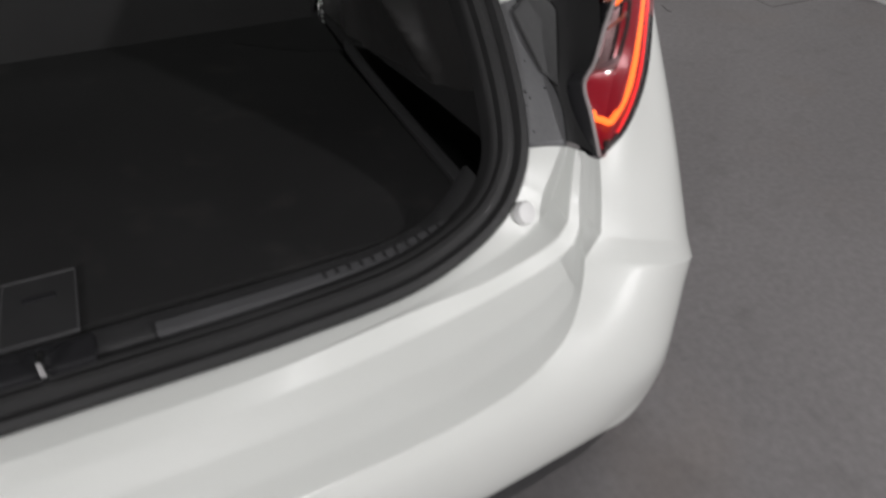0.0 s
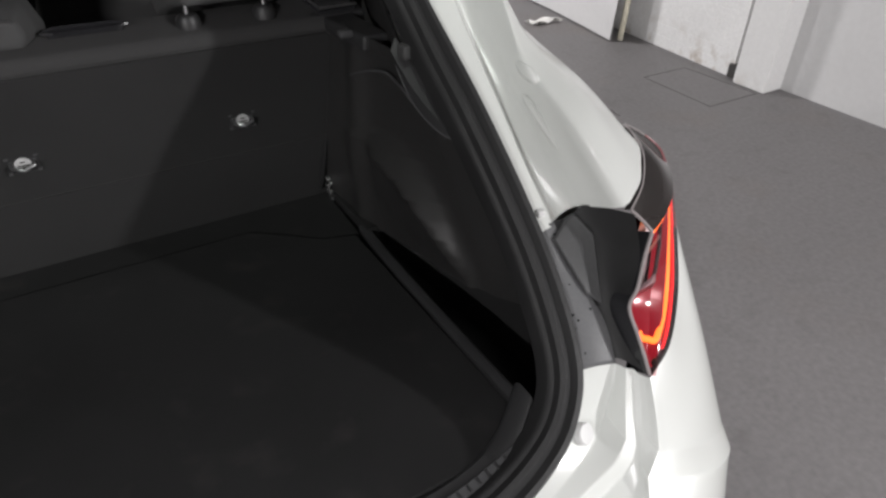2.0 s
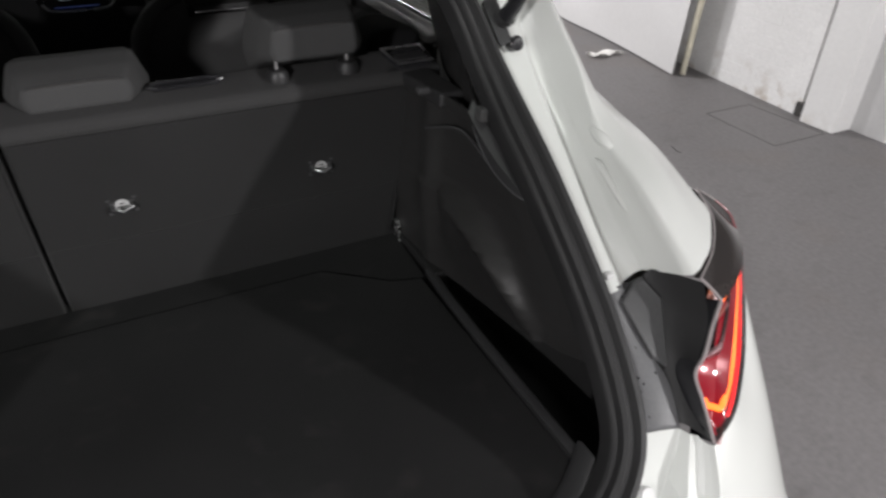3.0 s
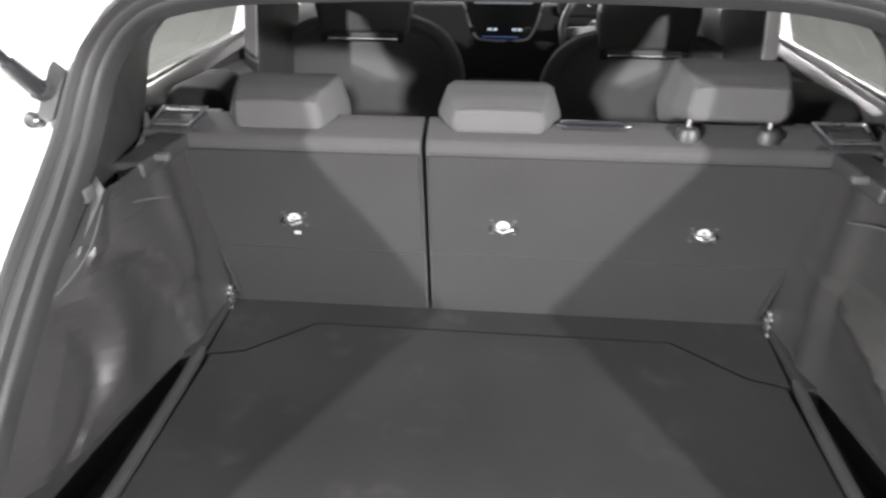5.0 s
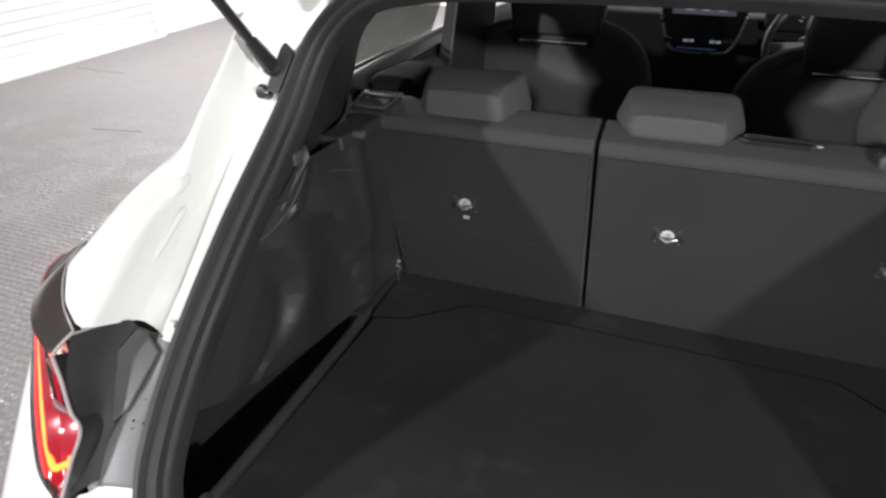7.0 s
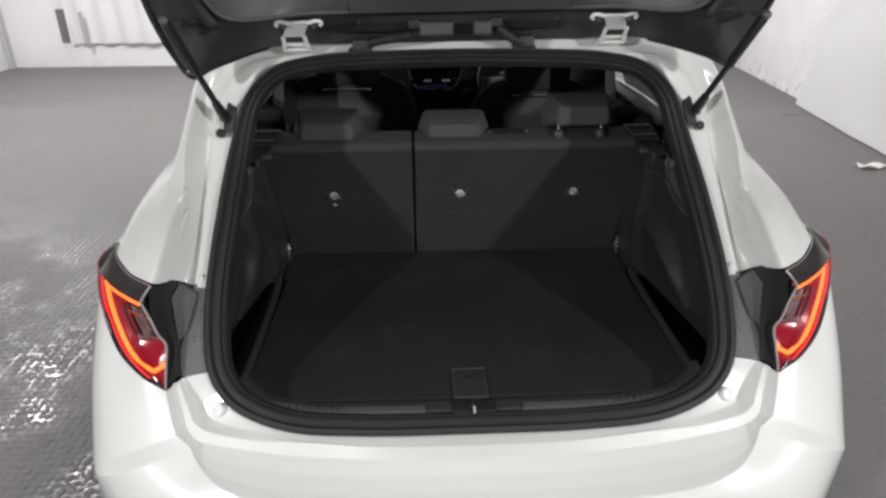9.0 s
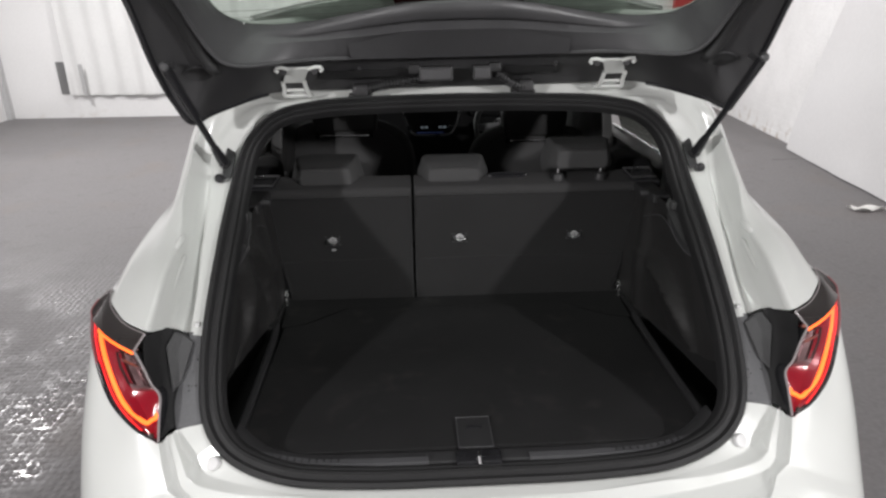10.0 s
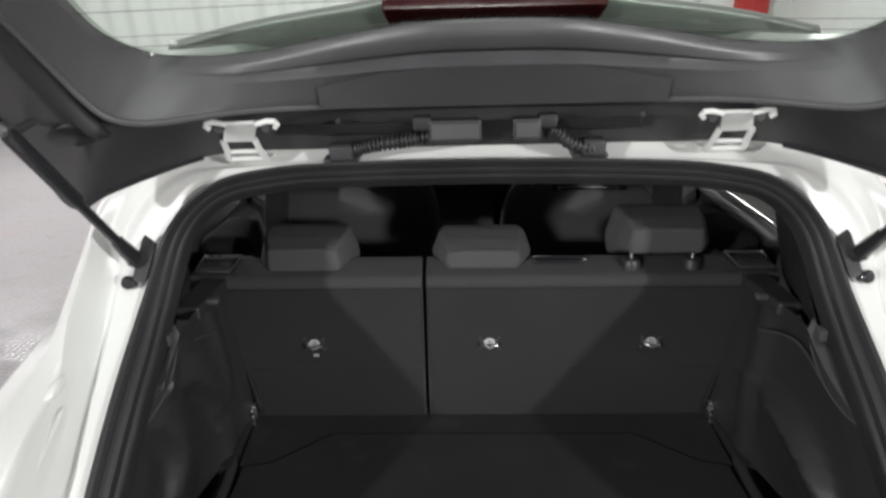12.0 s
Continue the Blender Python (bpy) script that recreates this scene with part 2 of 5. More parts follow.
def flip(g, width=WEST):
    """The other side of the car, which stands a little narrower to the west."""
    return [(-x * width, y, z) for x, y, z in g[0]], [tuple(reversed(f)) for f in g[1]]


def flip_inside(g):
    return flip(g, 1.0)


def join(*gs):
    v, f = [], []
    for a, b in gs:
        n = len(v)
        v += list(a)
        f += [tuple(i + n for i in q) for q in b]
    return v, f


def both(g):
    return join(g, flip(g))


def moved(g, m):
    return [tuple(m @ Vector(p)) for p in g[0]], g[1]


def of_bm(bm):
    bm.verts.index_update()
    g = [tuple(v.co) for v in bm.verts], [tuple(v.index for v in f.verts) for f in bm.faces]
    bm.free()
    return g


def rbox(x0, x1, y0, y1, z0, z1, r=0.005, seg=2):
    """A box with rounded edges."""
    bm = bmesh.new()
    bmesh.ops.create_cube(bm, size=1)
    for v in bm.verts:
        v.co = Vector(((x0 + x1) / 2 + v.co.x * (x1 - x0), (y0 + y1) / 2 + v.co.y * (y1 - y0), (z0 + z1) / 2 + v.co.z * (z1 - z0)))
    if r:
        bmesh.ops.bevel(bm, geom=list(bm.edges), offset=min(r, 0.45 * min(x1 - x0, y1 - y0, z1 - z0)), segments=seg, profile=0.5, affect="EDGES")
    return of_bm(bm)


def hull8(bottom, top, r=0.012, seg=3):
    """A rounded block between two quads."""
    bm = bmesh.new()
    a, b = [bm.verts.new(p) for p in bottom], [bm.verts.new(p) for p in top]
    bm.faces.new(a[::-1]), bm.faces.new(b)
    for i in range(4):
        j = (i + 1) % 4
        bm.faces.new((a[i], a[j], b[j], b[i]))
    bmesh.ops.recalc_face_normals(bm, faces=list(bm.faces))
    bmesh.ops.bevel(bm, geom=list(bm.edges), offset=r, segments=seg, profile=0.5, affect="EDGES")
    return of_bm(bm)


def tube(path, r, n=8, closed=False):
    """A round bar along a path; r is a number or a list."""
    p = [Vector(q) for q in path]
    m = len(p)
    rr = [r] * m if not hasattr(r, "__len__") else r
    v, f = [], []
    up = None
    for i in range(m):
        t = ((p[(i + 1) % m] - p[i - 1]) if closed else (p[min(i + 1, m - 1)] - p[max(i - 1, 0)])).normalized()
        if up is None:
            up = t.orthogonal().normalized()
        up = (up - t * up.dot(t)).normalized()
        w = t.cross(up)
        for k in range(n):
            a = 2 * math.pi * k / n
            v.append(tuple(p[i] + rr[i] * (math.cos(a) * up + math.sin(a) * w)))
    for i in range(m if closed else m - 1):
        a, b = i * n, ((i + 1) % m) * n
        f += [(a + k, a + (k + 1) % n, b + (k + 1) % n, b + k) for k in range(n)]
    if not closed:
        f += [tuple(range(n))[::-1], tuple(range((m - 1) * n, m * n))]
    return v, f


def prism(poly, axis, a, b, r=0.0, seg=2):
    """A flat polygon drawn out along an axis from a to b."""
    def put(p, h):
        q = list(p)
        q.insert("xyz".index(axis), h)
        return q
    bm = bmesh.new()
    lo, hi = [bm.verts.new(put(p, a)) for p in poly], [bm.verts.new(put(p, b)) for p in poly]
    bm.faces.new(lo), bm.faces.new(hi[::-1])
    n = len(poly)
    for i in range(n):
        bm.faces.new((lo[i], hi[i], hi[(i + 1) % n], lo[(i + 1) % n]))
    bmesh.ops.recalc_face_normals(bm, faces=list(bm.faces))
    if r:
        bmesh.ops.bevel(bm, geom=list(bm.edges), offset=r, segments=seg, profile=0.5, affect="EDGES")
    return of_bm(bm)


def fan(ring, middle):
    n = len(ring)
    return [tuple(p) for p in ring] + [tuple(middle)], [(i, (i + 1) % n, n) for i in range(n)]


def part(name, g, mat, parent=None, label="", thick=0.0, sharp=38, offset=-1.0):
    """One mesh object from vertices and faces; a child of parent where one is given."""
    me = bpy.data.meshes.new(name)
    bm = bmesh.new()
    vs = [bm.verts.new(p) for p in g[0]]
    for f in g[1]:
        try:
            bm.faces.new([vs[i] for i in f])
        except ValueError:
            pass
    bmesh.ops.remove_doubles(bm, verts=list(bm.verts), dist=1e-5)
    bmesh.ops.recalc_face_normals(bm, faces=list(bm.faces))
    for f in bm.faces:
        f.smooth = True
    for e in bm.edges:
        if len(e.link_faces) == 2 and e.calc_face_angle(0) > radians(sharp):
            e.smooth = False
    bm.to_mesh(me)
    bm.free()
    me.materials.append(mat)
    ob = new(name, me)
    while parent is not None and parent.parent is not None and parent.parent.parent is not None:
        parent = parent.parent
    if parent is not None:
        ob.parent = parent
        ob.matrix_parent_inverse = Matrix.Translation(parent.location).inverted() if parent.type == "EMPTY" else Matrix()
    if label:
        ob["label"] = label
    if thick:
        mod = ob.modifiers.new("thickness", "SOLIDIFY")
        mod.thickness, mod.offset = thick, offset
    if name not in ("brick", "slat"):
        even = ob.modifiers.new("even_normals", "WEIGHTED_NORMAL")
        even.keep_sharp, even.weight = True, 80
    return ob


def thing(name, x, y, z, label, category, group=""):
    e = new(name)
    e.empty_display_size = 0.1
    e.location = (x, y, z)
    return tagged(e, label, category, group)


# ---- the garage ----
XL, XR, YB, YF, ZC = -5.55, 3.72, 8.1, -5.2, 4.2
tagged(part("floor", rbox(XL - 0.3, XR + 0.9, YF - 0.3, YB + 0.3, -0.2, 0, 0), FLOOR), "grey painted concrete floor, wet beside the car", "floor", kind="structure")
tagged(part("ceiling", rbox(XL - 0.3, XR + 0.9, YF - 0.3, YB + 0.3, ZC, ZC + 0.2, 0), CEIL), "plain grey garage ceiling", "ceiling", kind="structure")
tagged(part("wall_back", rbox(XL - 0.3, XR + 0.9, YB, YB + 0.25, 0, ZC, 0), WALL), "white painted far wall", "wall", kind="structure")
tagged(part("wall_front", rbox(XL - 0.3, XR + 0.9, YF - 0.25, YF, 0, ZC, 0), WALL), "plain white wall", "wall", kind="structure")
SLOPE = .083
wall_right = tagged(part("wall_right", prism([(3.67, 2.0), (3.67 + SLOPE * (YB - 2), YB), (4.6, YB), (4.6, 2.0)], "z", 0, ZC), WALL_ROUGH), "white painted brick wall", "wall", kind="structure")
tagged(part("wall_side", rbox(3.77, 4.1, YF, 2.0, 0, ZC, 0), SHEET), "smooth white painted wall", "wall", kind="structure")
tagged(part("wall_left", join(rbox(XL - 0.3, XL, 5.42, YB, 0, ZC, 0), rbox(XL - 0.3, XL, YF, 0.6, 0, ZC, 0), rbox(XL - 0.3, XL, 0.6, 5.42, 2.9, ZC, 0)), WALL), "white painted wall with a wide doorway", "wall", kind="structure")

# ---- the car ----
car = thing("hatchback_car", 0, 1.9, 0, "pearl white hatchback with its tailgate raised and empty boot", "car")

# the edge of the boot opening, from the middle of the sill round to the middle of the roof
SEAL = [(0, -.040, .652), (.25, -.042, .657), (.418, -.035, .672), (.522, -.008, .703), (.568, .020, .736), (.594, .055, .776), (.611, .150, .872),
        (.603, .315, 1.032), (.585, .465, 1.165), (.545, .525, 1.272), (.475, .54, 1.335), (.375, .545, 1.36), (.2, .545, 1.37), (0, .545, 1.373)]
S0 = spl(SEAL, 10)


def frame_along(c):
    """At each point of the opening's edge: inward and outward-facing directions."""
    t = np.gradient(c, axis=0)
    t /= np.linalg.norm(t, axis=1)[:, None]
    w = np.array([0, .25, 1.0]) - c
    w[:, 0] -= 0
    w -= t * (w * t).sum(1)[:, None]
    w /= np.linalg.norm(w, axis=1)[:, None]
    n = np.cross(t, w)
    n *= np.sign((n * np.array([0, -1, .8])).sum(1))[:, None]
    return w, n


W0, N0 = frame_along(S0)


SLIM = np.interp(S0[:, 2], (1.10, 1.30), (1.0, .60))[:, None]


def off(a, b):
    return S0 + a * SLIM * W0 + b * N0


part("seal", both(grid([off(a, b) for a, b in ((-.002, -.004), (-.002, .010), (.004, .017), (.012, .017), (.017, .008), (.022, .010), (.028, .012), (.034, .008), (.037, -.002), (.041, -.004), (.045, -.01), (.047, -.03))])), RUBBER, car, "black rubber weatherstrip")

# bumper: the lip along the seal, a narrow bevel, the sunken shelf and the bulging corner with its ledge.
# Each row runs from the middle of the car to the foot of the tail lamp; the steps 6 and 7 bound the ledge.
B_SEAL = [SEAL[0], (.2, -.0415, .6555), (.36, -.038, .665), (.45, -.029, .680), (.522, -.008, .703), (.552, .009, .722), (.570, .022, .738), (.580, .033, .752), (.588, .042, .763), (.594, .048, .774)]
B_LIP = [(0, -.075, .652), (.2, -.074, .654), (.39, -.060, .666), (.485, -.044, .677), (.566, -.018, .685), (.600, -.001, .693), (.620, .011, .705), (.631, .018, .723), (.641, .026, .745), (.648, .035, .767)]
B_IN = [(0, -.078, .652), (.2, -.077, .654), (.39, -.068, .667), (.475, -.066, .672), (.555, -.055, .682), (.592, -.048, .692), (.612, -.038, .704), (.624, -.020, .724), (.638, .0, .747), (.651, .018, .771)]
B_OUT = [(0, -.106, .645), (.2, -.104, .643), (.40, -.085, .647), (.50, -.073, .656), (.576, -.064, .667), (.610, -.058, .680), (.627, -.046, .694), (.638, -.024, .718), (.650, -.006, .743), (.661, .014, .768)]
B_EDGE = [(0, -.213, .617), (.2, -.212, .618), (.38, -.205, .626), (.475, -.190, .636), (.542, -.160, .648), (.588, -.116, .664), (.608, -.088, .683), (.642, -.071, .700), (.656, -.042, .735), (.668, -.011, .769)]
B_FACE = [(0, -.226, .590), (.2, -.224, .590), (.40, -.217, .596), (.515, -.201, .600), (.605, -.174, .606), (.657, -.143, .630), (.695, -.112, .659), (.706, -.077, .674), (.714, -.035, .725), (.720, .008, .789)]
B_MID = [(0, -.236, .53), (.25, -.232, .53), (.45, -.222, .53), (.60, -.198, .53), (.702, -.168, .532), (.760, -.126, .562), (.780, -.096, .620), (.790, -.064, .636), (.794, -.006, .720), (.788, .066, .823)]
B_SIDE = [(0, -.234, .475), (.25, -.230, .475), (.45, -.219, .475), (.62, -.192, .465), (.742, -.148, .452), (.815, -.080, .492), (.834, -.064, .590), (.842, -.038, .608), (.848, .045, .735), (.832, .128, .885)]
B_LOW = [(0, -.222, .445), (.25, -.220, .447), (.45, -.208, .452), (.59, -.194, .446), (.700, -.162, .410), (.815, -.068, .40), (.872, .0, .555), (.876, .012, .58), (.878, .100, .74), (.854, .176, .915)]
B_WING = [(0, -.216, .435), (.25, -.214, .437), (.45, -.202, .442), (.59, -.187, .436), (.705, -.147, .392), (.825, -.030, .37), (.888, .08, .53), (.891, .09, .56), (.894, .18, .70), (.873, .235, .910)]


def across(rows, k):
    """Rows between rows, on smooth curves through them."""
    rows = [np.array(r) for r in rows]
    cols = [spl([r[i] for r in rows], k) for i in range(len(rows[0]))]
    return [np.array([c[j] for c in cols]) for j in range(len(cols[0]))]


def bumper_row(p):
    """Smooth to the ledge, across it with rounded edges, and smooth up to the lamp."""
    low, high = spl(p[:7], 9), spl(p[7:], 9)
    step = [low[-1] * (1 - u) + high[0] * u for u in (.12, .5, .88)]
    return np.vstack([low, step, high])


def eased(rows, w=.06):
    """Rows with each inner crease rounded over."""
    out = [rows[0]]
    for a, b, c in zip(rows, rows[1:], rows[2:]):
        p, q = b * (1 - w) + a * w, b * (1 - w) + c * w
        out += [p, p * .25 + b * .5 + q * .25, q]
    return out + [rows[-1]]


brows = [bumper_row(r) for r in (B_SEAL, B_LIP, B_IN, B_OUT, B_EDGE)]
shelf = [brows[3] * (1 - u) + brows[4] * u - np.array([0, 0, .004 * math.sin(math.pi * u)]) for u in (.35, .7)]
bulge = across([bumper_row(r) for r in (B_EDGE, B_FACE, B_MID, B_SIDE, B_LOW, B_WING)], 6)
bump = grid(eased(brows[:4] + shelf + bulge[:2], .10)[:-1] + bulge[1:])
part("rear_bumper", both(bump), PAINT, car, "pearl white painted rear bumper", sharp=30)
low_edge = bumper_row(B_WING)[:48]
CL = [low_edge * np.array([k, 1, 1]) + np.array([0, d, -e]) for k, d, e in ((.998, .002, -.004), (.99, .014, .006), (.985, .012, .05), (.97, .03, .12), (.93, .1, .16))]
cladding = part("bumper_cladding", both(grid(CL)), PLASTIC, car, "grained black lower bumper")
for sx in (-1, 1):
    q = [(.735, -.098, .385), (.80, -.035, .360), (.79, -.045, .325), (.73, -.105, .345)]
    part("reflector", hull8([(sx * x, y, z) for x, y, z in q], [(sx * (x + .008), y - .012, z) for x, y, z in q], .003, 2), BRAKE_RED, cladding, "dark red reflector in the lower bumper")

# the channel beside the opening, up to the roof
CH = [
    [(.612, .186, .906), (.610, .235, .955), (.603, .315, 1.032), (.592, .41, 1.117), (.582, .472, 1.175), (.553, .518, 1.257), (.475, .54, 1.335), (.375, .545, 1.36), (.2, .545, 1.37), (0, .545, 1.373)],
    [(.640, .186, .911), (.640, .245, .962), (.638, .325, 1.038), (.636, .42, 1.125), (.634, .478, 1.185), (.612, .522, 1.265), (.53, .552, 1.345), (.40, .558, 1.367), (.2, .558, 1.375), (0, .558, 1.378)],
    [(.656, .196, .914), (.652, .268, .972), (.648, .348, 1.052), (.644, .44, 1.138), (.642, .492, 1.198), (.625, .532, 1.276), (.545, .566, 1.348), (.41, .584, 1.358), (.2, .586, 1.365), (0, .586, 1.368)],
    [(.685, .190, .930), (.675, .262, 1.00), (.668, .348, 1.082), (.663, .425, 1.155), (.660, .478, 1.215), (.645, .525, 1.288), (.575, .578, 1.362), (.425, .602, 1.372), (.2, .602, 1.380), (0, .602, 1.383)],
    [(.702, .117, .957), (.690, .215, 1.030), (.680, .332, 1.096), (.688, .405, 1.166), (.680, .456, 1.222), (.663, .512, 1.297), (.605, .58, 1.375), (.44, .62, 1.405), (.2, .635, 1.415), (0, .64, 1.419)],
]
for row, deep in ((CH[2], .5), (CH[3], 1.0)):
    for i, k in enumerate((.7, 1, 1, .9, .6, .3)):
        x, y, z = row[i]
        row[i] = (x + .004 * deep * k, y + .017 * deep * k, z - .011 * deep * k)
Q1 = [(.764, .152, .966), (.742, .258, 1.052), (.722, .37, 1.108), (.712, .44, 1.172), (.702, .5, 1.232), (.684, .56, 1.305), (.63, .66, 1.39), (.45, .72, 1.42), (.2, .74, 1.43), (0, .745, 1.433)]
Q2 = [(.810, .204, .985), (.806, .335, 1.046), (.790, .455, 1.086), (.745, .56, 1.14), (.726, .62, 1.22), (.705, .72, 1.31), (.65, .9, 1.40), (.47, 1.0, 1.43), (.2, 1.0, 1.44), (0, 1.0, 1.443)]
Q3 = [(.829, .250, .992), (.858, .42, .985), (.855, .60, .99), (.80, .72, 1.05), (.765, .75, 1.09), (.755, .82, 1.12), (.70, 1.2, 1.36), (.5, 1.5, 1.43), (.2, 1.6, 1.445), (0, 1.6, 1.448)]
Q4 = [(.868, .27, .93), (.890, .48, .90), (.893, .72, .90), (.88, .85, .95), (.86, .9, 1.0), (.82, .95, 1.05)]


body_rows = eased([spl(r, 6) for r in CH + [Q1, Q2, Q3]], .24)
part("body_shell", both(grid(body_rows)), PAINT, car, "pearl white quarter panels and roof edge", sharp=60)
for side_of in ((lambda g: g), flip):
    knob = spl([(.674, .345, 1.094), (.679, .330, 1.085), (.684, .315, 1.077), (.688, .302, 1.068)], 4)
    part("channel_knuckle", side_of(tube(knob, [.002, .004, .006, .0075, .0085, .009, .009, .0085, .008, .007, .006, .004, .002], 12)), PAINT, car)
    line = [(.671, .320, 1.054), (.676, .300, 1.038), (.684, .266, 1.009), (.693, .229, .980), (.700, .196, .955)]
    part("channel_rib", side_of(tube(spl(line, 5), [.0055 * k for k in (.2, .6, .9, 1, 1, 1, 1, 1, 1, 1, 1, 1, 1, .95, .9, .8, .7, .6, .45, .3, .15)], 10)), PAINT, car)
    groove = [(.650, .318, .998), (.654, .300, .982), (.659, .268, .952), (.661, .250, .935)]
    part("channel_ridge", side_of(tube(spl(groove, 5), [.004 * k for k in (.2, .5, .8, 1, 1, 1, 1, 1, 1, 1, .9, .8, .6, .4, .3, .2)], 8)), PAINT, car)
    part("channel_clip", side_of(rbox(.622, .634, .198, .209, .922, .932, .003)), SHUTTER, car, "small white plastic plug")
side = [spl(Q3[:6], 6), spl(Q4, 6), spl([(.878, .32, .70), (.892, .5, .72), (.895, .75, .74), (.895, .95, .75), (.89, 1.1, .75), (.88, 1.2, .78)], 6),
        spl([(.860, .34, .42), (.87, .5, .42), (.875, .72, .62), (.88, 1.0, .66), (.88, 1.3, .5), (.88, 1.5, .4)], 6)]
for side_of in ((lambda g: g), flip):
    part("quarter_panel", side_of(grid(side)), PAINT, car, sharp=50)
part("roof", both(grid([spl([(.70, 1.2, 1.36), (.5, 1.5, 1.43), (.2, 1.6, 1.445), (0, 1.6, 1.448)], 6), spl([(.70, 1.9, 1.37), (.5, 1.9, 1.445), (.2, 1.9, 1.455), (0, 1.9, 1.46)], 6),
                        spl([(.68, 2.6, 1.34), (.5, 2.6, 1.40), (.2, 2.6, 1.42), (0, 2.6, 1.425)], 6)])), PAINT, car, thick=0.01)
part("headliner", both(grid([spl([(.60, .60, 1.315), (.4, .60, 1.345), (0, .60, 1.355)], 6), spl([(.60, 1.2, 1.33), (.4, 1.2, 1.375), (0, 1.2, 1.385)], 6), spl([(.60, 1.9, 1.34), (.4, 1.9, 1.395), (0, 1.9, 1.41)], 6),
                             spl([(.60, 2.6, 1.31), (.4, 2.6, 1.36), (0, 2.6, 1.38)], 6)])), material("headliner_grey", (.5, .5, .5), .9), car, thick=0.01, offset=1)

# the black filler panel between seal and lamp
FP = [
    [(.594, .045, .773), (.602, .085, .81), (.610, .140, .862), (.611, .192, .911)],
    [(.620, .040, .772), (.628, .080, .811), (.625, .142, .864), (.627, .191, .913)],
    [(.647, .033, .770), (.656, .076, .812), (.643, .143, .866), (.644, .190, .915)],
]
GP = [
    [(.647, .041, .769), (.656, .083, .810), (.643, .150, .864), (.644, .196, .913)],
    [(.656, .040, .769), (.664, .098, .822), (.660, .160, .872), (.667, .186, .917)],
    [(.664, .022, .769), (.680, .090, .838), (.690, .138, .886), (.688, .184, .932)],
    [(.671, -.004, .769), (.681, .058, .843), (.706, .080, .898), (.711, .108, .951)],
]
FACET = np.array([(.660, .187, .916), (.631, .175, .898), (.646, .110, .838), (.665, .096, .822), (.687, .155, .900), (.673, .185, .922)])
drops = random.Random(4)
for side_of in ((lambda g: g), flip):
    fp = part("filler_panel", side_of(grid([spl(r, 8) for r in FP])), BLACK_SATIN, car, "satin dark grey panel beside the tail lamp", thick=.006)
    part("lamp_gasket", side_of(grid(across([spl(r, 8) for r in GP], 3))), RUBBER, car, "black moulded channel behind the tail lamp")
    nrm = np.array([-.08, -.75, .62])
    low, top = FACET - nrm * .012, FACET + nrm * .004
    inner = FACET * .93 + FACET.mean(0) * .07 + nrm * .006
    part("moulded_facet", side_of(join(grid([np.vstack([r, r[:1]]) for r in (low, top, inner)]), fan(list(inner), inner.mean(0)))), FACET_GREY, fp, "raised facet of the panel, its dark reflection put into the colour", sharp=25)
    gs = []
    rows_f = [spl(r, 8) for r in FP]
    for k in range(9):
        i, u = drops.randrange(2, 23), drops.random()
        p = rows_f[0][i] * (1 - u) + rows_f[2][i] * u
        r = drops.uniform(.0010, .0021)
        nrm = np.array([.15, -.75, .62])
        gs.append(tube([p, p + nrm * r * .5, p + nrm * r * .9, p + nrm * r], [r, r * .85, r * .5, r * .1], 8))
    tagged(part("water_drop", side_of(join(*gs)), BLACK_GLOSS, fp), kind="stuff")

# tail lamps
LO = [(.670, -.009, .771), (.718, .010, .790), (.785, .064, .822), (.828, .123, .881), (.846, .160, .926), (.850, .186, .960)]
LI = [(.670, -.009, .771), (.673, .026, .812), (.677, .055, .842), (.691, .060, .864), (.709, .074, .902), (.725, .084, .932)]
PUSH = np.array([.12, -.9, .42])


